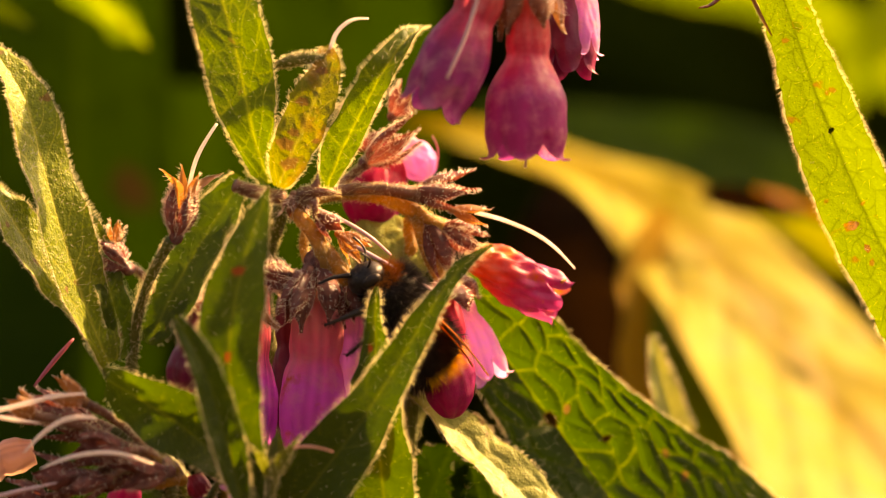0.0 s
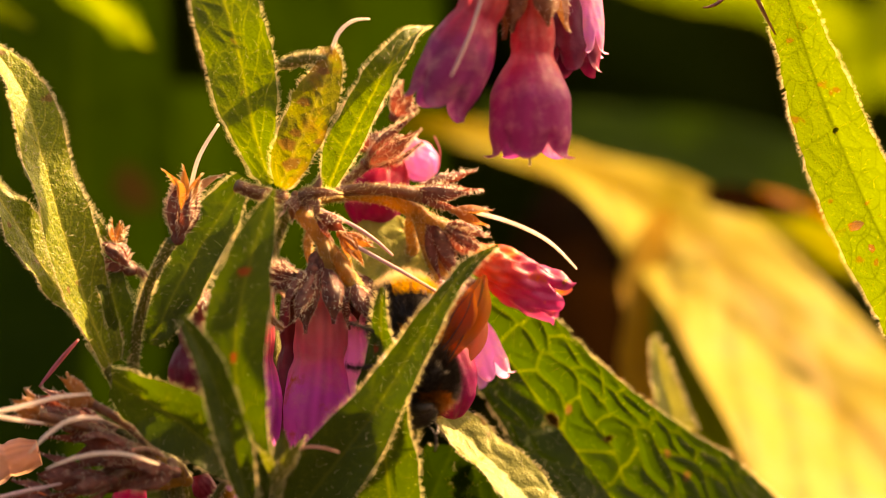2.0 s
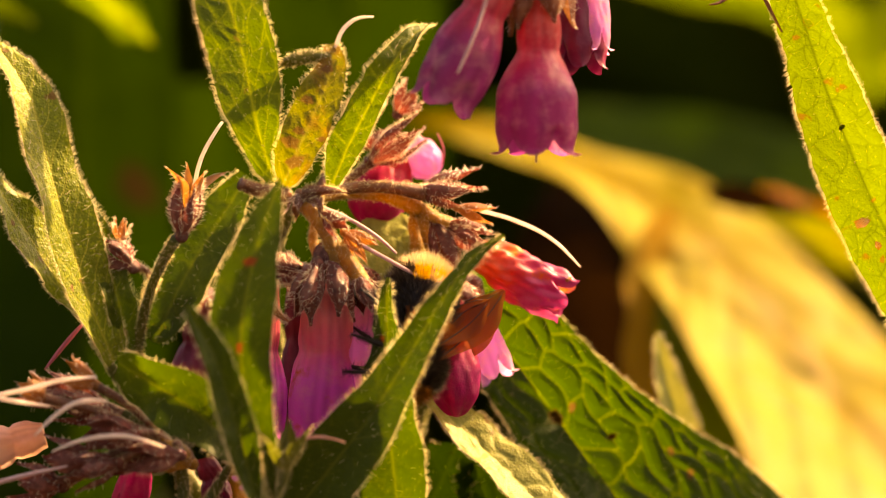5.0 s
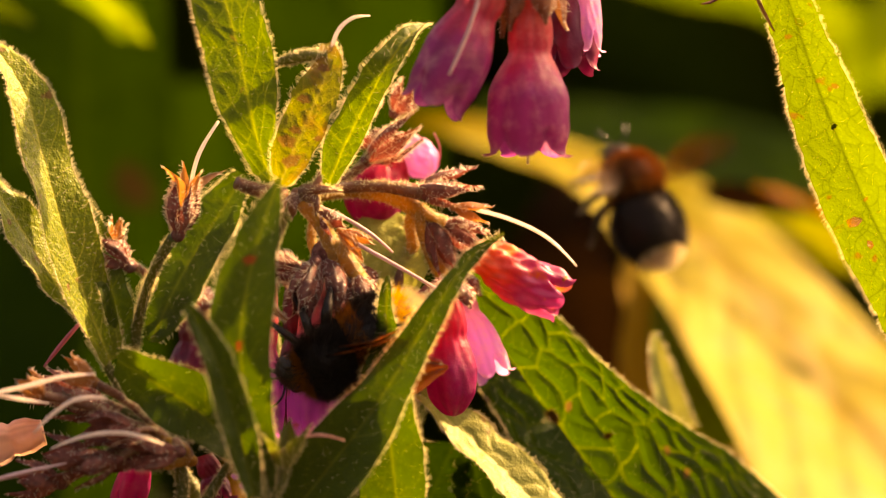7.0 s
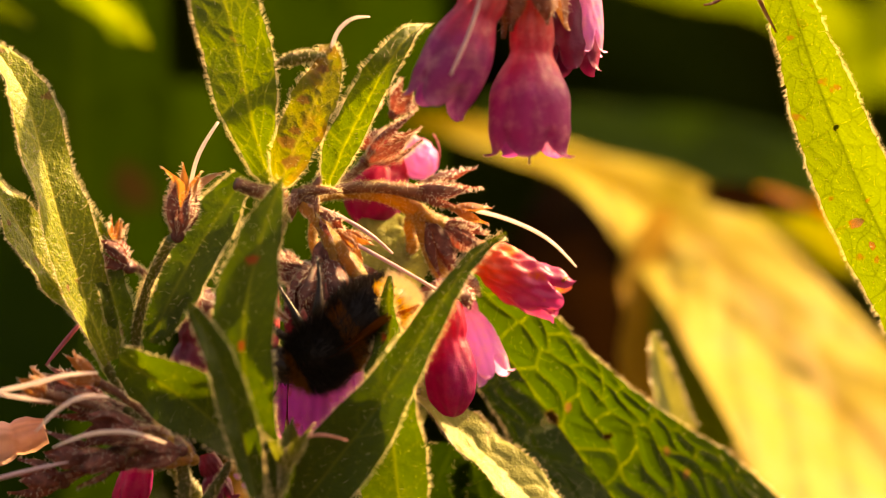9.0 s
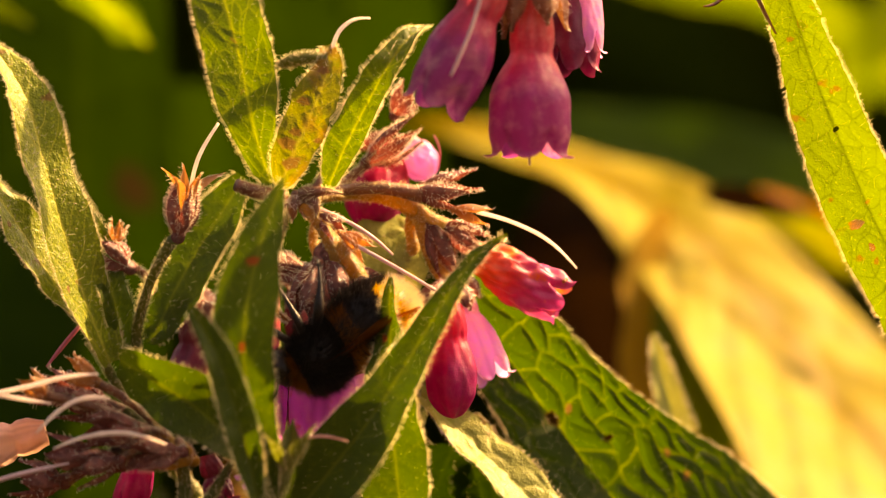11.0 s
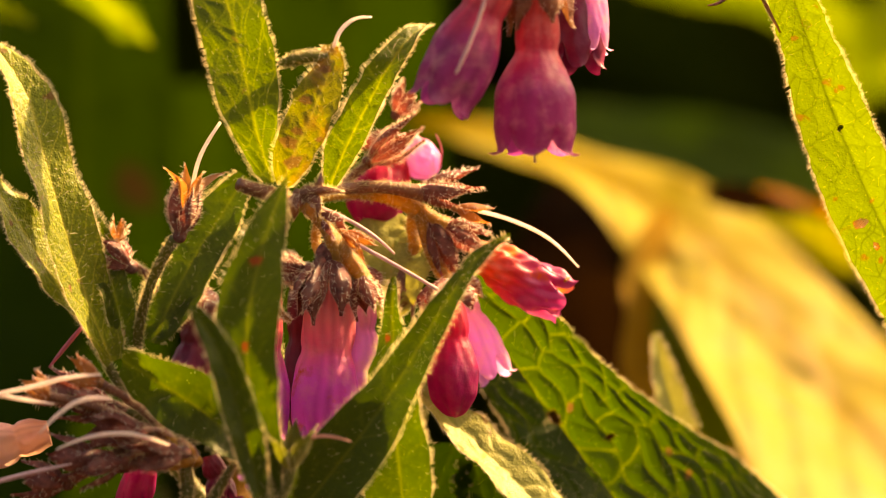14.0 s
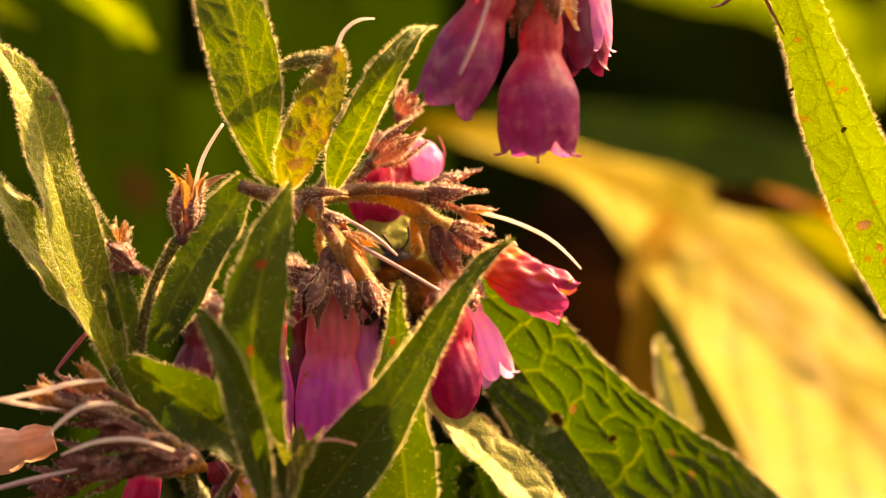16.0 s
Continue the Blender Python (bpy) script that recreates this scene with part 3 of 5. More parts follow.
tube(FAR_LEFT, "stalk", [np.array((-0.06, 0.12, 0)), V(-21.34, 123, -53.27), V(-59.20, 122, 9.89), V(-50.60, 118, 44.80), V(-51.78, 84, 37.34)], [4, 2, 1.8, 1.4, 1.0], GREEN_STALK, step=5)
tube(FAR_LEFT, "stalk", [np.array((-0.06, 0.12, 0)), V(-21.57, 135, -75.12), V(-15.89, 135, -32.56)], [4, 2.5, 1.5], STALK, step=5)
tube(FAR_LEFT, "stalk", [np.array((-0.06, 0.12, 0)), V(-23.69, 135, -60.94), V(-26, 143, -18.5)], [4, 2, 1.2], STALK, step=5)

FAR_RIGHT = far_plant("comfrey_plant", (0.09, 0.13), "fading comfrey plant with yellow and dull green leaves behind flowers")
leaf(FAR_RIGHT, [V(67.74, 77, -41.00), V(47.30, 87, -18.96), V(30.93, 97, 0.75), V(14.92, 105, 10.78), V(-5.84, 113, 16.07)], [18, 36, 25, 17, 10, 0.5], (0.30, -0.45, 0.84), YELLOW, fold=6, quilt=(9, 0.3), mesh=0.0, branch_width=2.6, spacing=11, ribs=0.65, steep=-1.1, wave=1.2,
     hair=0, fine=0.8, seed=8, rib=2.8, both=(0.8, 0.55), label="large yellowed leaf lit by the sun")
leaf(FAR_RIGHT, [V(64.31, 148, -1.00), V(45.73, 150, 7.62), V(29.96, 152, 12.68), V(16.30, 154, 15.58), V(3.69, 156, 18.14)], [6, 7.2, 6.0, 4.6, 3.0, 0.5], (-0.1, -0.85, 0.25), GREYISH, fold=8, quilt=(8, 0.25), wave=0.8,
     hair=0, fine=0.8, seed=9, label="dull green leaf in shade")
leaf(FAR_RIGHT, [V(59.92, 107, -8.23), V(48.2, 108, 0.07), V(37.84, 109, 3.88), V(28.86, 110, 6.31)], [1.5, 2.4, 2.0, 0.4], (-0.3, -0.9, 0.0), BROWNED, fold=10, quilt=(5, 0.3), wave=1.0, hair=0, fine=0.7, seed=10,
     label="olive-yellow drying leaf")
leaf(FAR_RIGHT, [V(55.71, 92, -4.37), V(48.93, 93, 2.94), V(42.13, 94, 5.81), V(37.72, 95, 6.91), V(31.24, 96, 7.06)], [0.6, 1.0, 0.5, 0.5, 0.2], (-0.3, -0.9, 0.0), DRY, fold=10, quilt=(3, 0.3), wave=1.6, hair=0, fine=0.5, seed=17,
     label="orange-brown dried leaf edge")
leaf(FAR_RIGHT, [V(42.70, 91, 3.82), V(38.26, 91, 5.39), V(34.89, 92, 6.21), V(31.13, 92, 6.35)], [0.3, 1.3, 1.8, 0.4], (-0.3, -0.9, 0.0), DEAD_SHADED, fold=10, quilt=(3, 0.3), wave=0.8, hair=0, fine=0.5, seed=18)
leaf(FAR_RIGHT, [V(30.08, 91, -24.49), V(27.62, 88, -14.22), V(25.89, 87, -6.05), V(25.55, 87, 0.07), V(27.33, 90, 4.84)], [3, 8, 9, 7, 4, 0.5], (0.8, -0.55, 0.2), TAN, fold=-12, quilt=(4, 0.3), wave=0.8, hair=0, fine=0.6, seed=11,
     label="dry tan leaf rolled at its edge")
# Added where only a dark gap shows; its near-black brown paints the shade.
leaf(FAR_RIGHT, [V(21.34, 116, -25.04), V(17.16, 116, -11.09), V(15.09, 118, 0.07), V(18.65, 122, 7.78)], [4, 7, 6.5, 1], (-0.3, -0.9, 0.1), DEAD_SHADED, fold=8, quilt=(5, 0.3), wave=1.0, hair=0, fine=0.8, seed=15, label="added brown leaf, painted dark as the shaded gap")
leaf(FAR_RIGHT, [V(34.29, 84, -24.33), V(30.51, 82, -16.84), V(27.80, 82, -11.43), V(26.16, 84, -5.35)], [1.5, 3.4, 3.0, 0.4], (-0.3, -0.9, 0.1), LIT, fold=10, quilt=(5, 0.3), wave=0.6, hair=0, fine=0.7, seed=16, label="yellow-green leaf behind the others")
tube(FAR_RIGHT, "stalk", [np.array((0.09, 0.13, 0)), V(40.80, 95, -45.11), V(34.29, 84, -24.33)], [2.5, 1.0, 0.8], STALK, step=5)
leaf(FAR_RIGHT, [V(74.63, 175, 8.15), V(55.68, 178, 25.85), V(43.97, 180, 33.27), V(29.26, 182, 36.65), V(16.02, 186, 41.60)], [2, 3.6, 4.0, 3.8, 1.5], (-0.4, -0.8, -0.4), GREEN_SUNLIT, fold=8, quilt=(7, 0.3), wave=1.0, hair=0, fine=0.9, seed=12)
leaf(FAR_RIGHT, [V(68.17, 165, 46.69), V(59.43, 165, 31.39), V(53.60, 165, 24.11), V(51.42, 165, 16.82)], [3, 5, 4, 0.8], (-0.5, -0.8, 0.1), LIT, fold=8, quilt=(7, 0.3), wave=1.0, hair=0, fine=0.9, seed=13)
for foot_leaf in (V(67.74, 77, -41.00), V(64.31, 148, -1.00), V(59.92, 107, -8.23), V(28.26, 87, -23.03), V(21.34, 116, -25.04), V(68.17, 165, 46.69), V(74.63, 175, 8.15)):
    tube(FAR_RIGHT, "stalk", [np.array((0.09, 0.13, 0)), np.array((0.085, 0.11, 0.30)) + (foot_leaf - V(0, 0, 0)) * 0.2, foot_leaf], [2.5, 1.0, 0.8], STALK, step=5)

# ---- the quilted leaf and its neighbours ----
LOW = far_plant("comfrey_plant", (0.03, 0.02), "comfrey plant with a dark quilted hairy leaf under the flowers")
leaf(LOW, [V(0.70, 13, -4.75), V(3.55, 13, -7.85), V(7.85, 13, -13.24), V(11.79, 14, -18.64), V(17.70, 15, -26.59), V(25.15, 16, -35.82), V(34.40, 17, -47.30)], [4.5, 7.3, 8.8, 11, 14, 16.5, 18], (-0.12, -0.97, 0.10), QUILTED, fold=19, quilt=(4.0, 0.30), shrink=0.8, spacing=9.0, branch_width=0.05, ribs=0.0, mesh=0.9, rib=0.07,
     wave=0.12, teeth=0.0, fine=0.11, both=(1.0, 0.62), hair=0.8, seed=21, vein_width=0.024, face_tip=(0.75, -0.60, 0.3),
     holes=[(V(12.10, 13, -19.06), 0.62), (V(13.87, 13, -17.92), -0.4), (V(18.32, 14, -21.24), 0.35), (V(25.00, 15, -22.91), -0.35), (V(27.22, 15, -25.51), -0.4)],
     label="dark green deeply quilted leaf with pale veins and holes")
leaf(LOW, [V(-3.39, 4, -15.62), V(1, 4, -19.7), V(6.02, 3, -24.39), V(12.9, 2, -31.25)], [1.2, 2.9, 3.3, 3.0], (0.1, -0.6, 0.8), PALE, fold=16, quilt=(2.2, 0.14), wave=0.3, seed=22, fine=0.2, hair=0.8, mesh=0.15, label="pale hairy leaf with a rolled edge")
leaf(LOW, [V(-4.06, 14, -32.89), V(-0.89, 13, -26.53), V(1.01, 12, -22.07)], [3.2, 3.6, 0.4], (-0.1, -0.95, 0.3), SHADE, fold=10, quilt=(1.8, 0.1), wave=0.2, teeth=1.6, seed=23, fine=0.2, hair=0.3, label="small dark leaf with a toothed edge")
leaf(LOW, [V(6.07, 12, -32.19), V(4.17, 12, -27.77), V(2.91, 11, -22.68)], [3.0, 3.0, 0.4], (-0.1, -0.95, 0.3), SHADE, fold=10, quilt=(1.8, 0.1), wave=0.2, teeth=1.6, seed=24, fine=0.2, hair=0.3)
leaf(LOW, [V(26.36, 26, -21.10), V(25.14, 26, -16.61), V(24.31, 26, -13.09), V(23.67, 26, -9.56)], [2.3, 1.9, 1.2, 0.1], (0.2, -0.83, 0.5), PALE, fold=20, quilt=(1.6, 0.06), wave=0.15, seed=25, fine=0.2, hair=1.0, label="pale leaf tip")
tube(LOW, "stalk", [np.array((0.03, 0.02, 0)), V(4.85, 21, -54.81), V(-5.36, 20, -29.26), V(-0.89, 19, -11.4), V(0.70, 13, -4.75)], [4, 2.4, 1.8, 1.4, 1.0], GREEN_STALK, hair=0.4, step=3)
tube(LOW, "stalk", [np.array((0.03, 0.02, 0)), V(-5.3, 9, -35.25), V(-3.39, 4, -15.62)], [3, 1.4, 0.9], GREEN_STALK, hair=0.4, step=3)
tube(LOW, "stalk", [np.array((0.03, 0.02, 0)), V(-2.79, 16, -48.2), V(-4.06, 14, -32.89)], [3, 1.4, 0.9], GREEN_STALK, step=3)
tube(LOW, "stalk", [np.array((0.03, 0.02, 0)), V(6.1, 16, -45.02), V(6.07, 12, -32.19)], [3, 1.4, 0.9], GREEN_STALK, step=3)
tube(LOW, "stalk", [np.array((0.03, 0.02, 0)), V(26.73, 28, -35.92), V(26.36, 26, -21.10)], [3, 1.4, 0.9], GREEN_STALK, step=3)

# ---- the flowering stem ----
STEM = far_plant("flowering_comfrey", (-0.018, 0.012), "hairy comfrey stem with small leaves and pink hanging flowers")
NODE = V(-17.45, 1, 5.57)
tube(STEM, "stem", [np.array((-0.018, 0.012, 0)), V(-16.7, 12, -41.68), V(-18.54, 9, -16.33), V(-19.87, 6, -2.45), NODE], [4.5, 2.6, 1.7, 1.1, 1.0], GREEN_STALK, hair=1.2, step=2, sides=14)
SIDE_NODE = V(-37.51, 2, -13.09)
tube(STEM, "side_stem", [V(-16.7, 12, -41.68), V(-28.6, 8, -26.4), V(-34.76, 4, -17.51), SIDE_NODE, V(-40.29, 1, -8.07)], [1.8, 1.3, 0.9, 0.7, 0.25], GREEN_STALK, hair=1.0)
tube(STEM, "side_stem", [V(-34.76, 4, -17.51), V(-34.17, 3, -9.36), V(-31.94, -2, -2.45), V(-29.92, -5, 1.00)], [0.8, 0.6, 0.55, 0.6], GREEN_STALK, hair=1.2)

# upright leaves
leaf(STEM, [V(-37.08, 2, -12.78), V(-39.64, 0, -6.19), V(-41.97, -1, 1.31), V(-44.28, -1, 9.43), V(-46.64, 0, 17.25), V(-51.30, 2, 23.87)], [1.2, 3.4, 3.7, 3.3, 2.6, 0.3], (0.55, -0.72, 0.42), BRIGHT, fold=16, quilt=(1.1, 0.05), steep=2.0, wave=0.5, fine=0.14, seed=31, hair=1.6, ribs=1.0, branch_width=0.16, spacing=4.0,
     face_tip=(0.5, -0.75, 0.42), label="narrow hairy leaf with a wavy edge")
leaf(STEM, [V(-39.74, 3, -9.97), V(-36.3, 3, -11.22), V(-36.89, 2, -4.95), V(-39.08, 2, 1.32), V(-41.58, 2, 7.58)], [0.8, 1.5, 2.0, 1.6, 0.3], (0.37, -0.85, 0.3), GREEN_SUNLIT, fold=15, quilt=(1.3, 0.12), wave=0.3, fine=0.22, seed=32, hair=1.0)
leaf(STEM, [V(-40.85, -1, -7.43), V(-44.42, -2, -1.81), V(-47.50, -3, 3.18), V(-51.62, -4, 9.40)], [0.8, 2.6, 3.4, 2.2, 0.3], (0.6, -0.6, 0.5), BRIGHT, fold=10, quilt=(1.2, 0.05), wave=0.4, fine=0.16, seed=33, hair=1.8, label="small pale hairy leaf")
leaf(STEM, [V(-19.19, 3, 7.27), V(-20.63, 3, 11.22), V(-21.57, 3, 15.11), V(-22.85, 4, 21.40), V(-24.59, 6, 27.74), V(-27.38, 9, 36.02)], [1.0, 2.6, 3.8, 3.8, 3.2, 0.3], (-0.15, -0.95, 0), GREEN_SUNLIT, fold=7, quilt=(2.2, 0.08), steep=2.6, vein_width=0.07, mesh=0.6, ribs=1.0, branch_width=0.2, spacing=5.0, wave=0.45, fine=0.14, seed=34, hair=1.5, label="upright green hairy leaf")
leaf(STEM, [V(-18.29, 2, 6.83), V(-16.83, 1, 10.39), V(-14.77, 1, 15.08), V(-13.09, 2, 19.48), V(-12.94, 5, 22.56)], [0.8, 2.4, 2.7, 2.0, 0.7], (-0.25, -0.94, 0), BROWNED, fold=14, quilt=(1.4, 0.10), steep=2.2, ribs=1.0, branch_width=0.16, spacing=4.0, wave=0.4, fine=0.14, seed=35, hair=1.3,
     holes=[(V(-13.39, 1, 19.78), -0.45), (V(-16.52, 1, 12.89), -0.45), (V(-17.02, 1, 9.45), -0.7), (V(-17.46, 1, 11.64), -0.7), (V(-15.58, 1, 16.33), -0.5), (V(-14.02, 1, 11.95), -0.3)], label="small leaf browned along one side")
leaf(STEM, [V(-12.89, 1, 6.63), V(-11.00, 0, 11.19), V(-8.68, -1, 15.68), V(-6.00, -1, 20.55), V(-3.88, 1, 23.34), V(-1.76, 5, 24.57)], [1.0, 2.2, 2.3, 1.9, 1.4, 0.25], (-0.45, -0.85, 0.1), GREEN_SUNLIT, fold=24, quilt=(1.5, 0.10), wave=0.3, fine=0.16, seed=36, hair=1.6, label="narrow leaf with a bent tip")
leaf(STEM, [V(-22.26, 6, 7.92), V(-25.72, 6, 2.58), V(-29.46, 5, -3.71), V(-32.57, 4, -10.6)], [1.0, 3.0, 3.4, 0.6], (-0.42, -0.88, 0.0), GREEN, fold=14, quilt=(1.8, 0.07), wave=0.3, fine=0.22, seed=37, hair=1.3, label="green leaf hanging from the node")
tube(STEM, "leaf_tip", [V(-18.62, 6, 20.44), V(-16.90, 5, 20.92), V(-14.69, 4, 21.22), V(-12.80, 4, 20.90)], [0.35, 0.75, 0.7, 0.55], GREEN_STALK, hair=1.4, label="rolled leaf tip")
leaf(STEM, [V(-9.04, 4, -7.47), V(-7.78, 4, -3.7), V(-5.9, 5, 0.06), V(-3.71, 7, 3.08)], [3.0, 5.0, 4.8, 1.5], (0.35, -0.4, 0.85), PALE, fold=0, quilt=(1.5, 0.18), wave=0.2, fine=0.2, seed=39, hair=0.3, mesh=0.1)

# the node and its stubs
for bract in ([V(-15.52, -3, 5.98), V(-13, -5, 6.28), V(-11.19, -5, 6.03)], [V(-15.2, -3, 5.98), V(-13.94, -4, 7.03), V(-13.82, -4, 8.28)], [V(-15.2, -3, 5.67), V(-14.05, -5, 4.54), V(-14.18, -5, 3.3)]):
    tube(STEM, "node_bract", bract, [0.9, 0.55, 0.05], STALK_DARK, hair=1.0)
calyx(STEM, V(-16.47, -2, 5.99), (0.1, -0.4, -1), 3.0, 1.0, STALK_DARK, 0.2, 2.0, name="node_bract")
tube(STEM, "broken_stalk", [V(-17.75, 0, 5.69), V(-20.83, -2, 6.3), V(-22.99, -3, 7.04)], [0.85, 0.8, 0.72], STALK_DARK, hair=1.6)


def flower(base, tip, r_tube, r_bell, skin, hood, spread=0.15, hood_skin=None, stalk=None, stalk_r=(0.8, 0.7, 0.8), swell=0.55, flare=0.8, turn=0.0, label="", hood_r=None, parent=None, bow=(0, 0, 0), squash=1.0, stalk_skin=None, crumple=0.12, closed=False):
    """A bell with its calyx and its stalk. hood: the calyx's length in mm."""
    parent = parent or STEM
    ob = bell(parent, base, tip, r_tube, r_bell, skin, flare=flare, turn=turn, swell=swell, label=label, bow=bow, squash=squash, crumple=crumple, closed=closed)
    way = unit(np.array(tip) - base)
    if hood:
        calyx(ob, np.array(base) - way * (0.0010 + hood * 0.00014), way, hood, hood_r or r_tube * 1.3, hood_skin or SEPAL, spread, 1.2, turn + 0.4)
    if stalk:
        tube(parent, "pedicel", stalk + [np.array(base) - way * 0.0008], stalk_r, stalk_skin or STALK, hair=1.4)
    return ob


# a spent calyx on the side stem, with its long style
spent = calyx(STEM, V(-29.36, -5, 1.31), (0.14, -0.1, 1), 5.6, 1.6, SEPAL, -0.02, 4.0, name="spent_calyx")
calyx(spent, V(-28.74, -5, 3.67), (0.18, -0.1, 1), 5.6, 0.8, SEPAL_TAN, 0.42, 1.6, turn=0.5, name="inner_calyx", sepals=4)
tube(spent, "style", [V(-27.93, -5, 6.90), V(-27.16, -6, 9.82), V(-24.86, -6, 13.80)], [0.24, 0.23, 0.17], STYLE, bumps=0.01)
bud = calyx(STEM, V(-35.04, 3, -2.13), (-0.75, 0, 0.5), 4.8, 1.7, SEPAL, -0.1, 1.4, name="bud")
calyx(bud, V(-36.61, 3, 0.38), (0.15, 0, 1), 2.8, 0.7, SEPAL_TAN, 0.1, 0.8, name="sepal_tip")
tube(STEM, "pedicel", [V(-32.38, 4, -4.96), V(-33.19, 4, -3.07), V(-35.67, 3, -1.69)], [0.43, 0.43, 0.56], STALK_DARK, hair=1.5)
tube(STEM, "style", [V(-12.49, 4, 22.15), V(-11.67, 4, 24.22), V(-10.17, 4, 25.41), V(-8.28, 4, 25.6)], [0.25, 0.23, 0.20, 0.09], STYLE, bumps=0.01, label="white curved style with a pink tip")

# flowers on the upper side
flower(V(-5.31, 10, 10.16), V(-9.33, 8, 2.45), 2.4, 3.2, MAGENTA, 0, swell=0.3, flare=0.2, closed=True, label="magenta flower half hidden behind the stalks")
flower(V(-5.95, 13, 11.34), V(-7.07, 11, 5.75), 2.2, 2.6, MAGENTA, 3.0, 0.5, flare=0.3, swell=0.3)
flower(V(-4.55, 11, 12.07), V(-1.52, 9, 8.13), 1.7, 2.1, ROSE, 0, 0.25, closed=True, flare=0.2, swell=0.3, label="rose flower lit by the sun")
flower(V(-7.54, 13, 15.26), V(-10.07, 13, 17.15), 1.6, 1.9, SALMON, 0, flare=0.2, swell=0.3)
spiky = calyx(STEM, V(-8.74, 6, 9.50), (0.85, -0.1, 0.60), 7.0, 1.5, SEPAL, 0.02, 6.0, name="spent_calyx")
tube(STEM, "pedicel", [V(-14.96, 1.9, 6.02), V(-10.94, 5.3, 7.60), V(-8.42, 6, 9.75)], [0.50, 0.43, 0.56], STALK_DARK, hair=1.6)
calyx(STEM, V(-5.61, 9, 14.88), (0.5, -0.1, 0.8), 3.6, 1.3, SEPAL, 0.1, 1.6, name="spent_calyx")
tube(STEM, "stamen", [V(-1.20, 9, 12.67), V(-0.56, 9, 11.09), V(-0.75, 9, 8.89)], [0.08, 0.09, 0.08], STYLE_PINK, bumps=0.0)
calyx(STEM, V(-3.51, 3, 6.33), (1, -0.1, -0.12), 7.0, 1.2, SEPAL, 0.02, 3.4, name="spent_calyx", sepals=3)
calyx(STEM, V(-2.45, 4, 7.10), (0.95, -0.1, 0.08), 6.4, 0.9, SEPAL, 0.03, 3.0, name="sepal_tip", sepals=2)
calyx(STEM, V(1.00, 2, 4.32), (0.97, -0.1, -0.2), 4.6, 0.8, SEPAL_TAN, 0.02, 0.8, name="sepal_tip", sepals=2)
tube(STEM, "pedicel", [V(-15.88, 0.1, 5.56), V(-11.53, 2.8, 6.45), V(-7.15, 3, 6.70), V(-2.44, 3, 5.96)], [0.6, 0.66, 0.7, 0.95], STALK_DARK, hair=1.1)
tube(STEM, "style", [V(3.52, 4, 4.08), V(7.28, 4, 3.02), V(11.36, 4, 1.01), V(14.68, 4, -2.20)], [0.23, 0.22, 0.19, 0.09], STYLE, bumps=0.01, label="long white style with a pink tip")

# flowers on the lower side
tube(STEM, "pedicel", [V(-14.02, 1.7, 5.57), V(-9.03, 4, 6.02), V(-5.27, 4, 5.21), V(-3.08, 4, 4.08)], [0.6, 0.65, 0.8, 1.0], STALK, hair=1.1)
tube(STEM, "pedicel", [V(-3.20, 4, 4.20), V(-3.77, 5, 2.57), V(-3.52, 5, 0.06), V(-4.65, 6, -1.82)], [0.95, 0.7, 0.75, 1.0], STALK, hair=1.4)
tube(STEM, "pedicel", [V(-3.08, 4, 4.20), V(-1.51, 4, 3.20), V(0.06, 4, 2.45)], [0.95, 0.75, 1.0], STALK, hair=1.6)
tube(STEM, "pedicel", [V(-2.88, 4, 3.83), V(-2.26, 4, 0.69), V(-1.13, 4, -1.82), V(0.25, 5, -3.71)], [0.8, 0.6, 0.7, 0.9], STALK, hair=1.6)
calyx(STEM, V(-1.69, 4, 3.08), (0.38, -0.1, -0.95), 7.2, 1.3, SEPAL, 0.0, 1.6, name="calyx", sepals=3)
calyx(STEM, V(-0.25, 4, 2.57), (0.9, -0.1, -0.42), 5.6, 1.35, SEPAL, 0.02, 3.4, name="calyx")
flower(V(3.21, 5, -0.69), V(12.94, 5, -5.91), 2.35, 2.75, WITHERED, 0, swell=0.25, flare=0.35, turn=0.3, crumple=0.45, label="withered pink flower with an orange top")
tube(STEM, "stamen", [V(12.61, 4, -4.33), V(13.54, 3, -3.39), V(13.16, 2, -3.70)], [0.14, 0.16, 0.2], SEPAL_TAN)
flower(V(1.00, 6, -4.46), V(5.28, 5, -14.51), 1.7, 2.5, ROSE, 4.5, 0.1, swell=0.4, flare=0.7, turn=0.2, label="rose-pink flower lit by the sun")
flower(V(0.12, -1, -4.93), V(1.00, -1, -18.80), 2.1, 2.9, MAGENTA, 4.0, 0.1, swell=0.45, flare=0.0, closed=True, label="magenta flower in bud, closed")
calyx(STEM, V(-4.52, 6, -0.69), (-0.12, -0.1, -1), 6.5, 1.6, STALK_DARK, 0.03, 1.2, name="calyx")
tube(STEM, "style", [V(-14.88, -4, 4.73), V(-11.44, -5, 3.36), V(-8.02, -5, 1.31), V(-5.73, -4, -0.68)], [0.25, 0.23, 0.22, 0.14], STYLE_LILAC, bumps=0.01)
tube(STEM, "style", [V(-9.7, -5, 0.31), V(-5.84, -6, -1.8), V(-0.99, -6, -4.6)], [0.24, 0.22, 0.19], STYLE_LILAC, bumps=0.01)
calyx(STEM, V(-11.47, -3, 1.62), (0.7, -0.3, -0.5), 3.6, 1.0, SEPAL_TAN, 0.3, 1.2, name="sepal_tip")
calyx(STEM, V(-13.94, -4, 3.8), (0.8, -0.3, -0.6), 3.6, 1.0, SEPAL, 0.08, 2.0, name="spent_calyx", sepals=3)

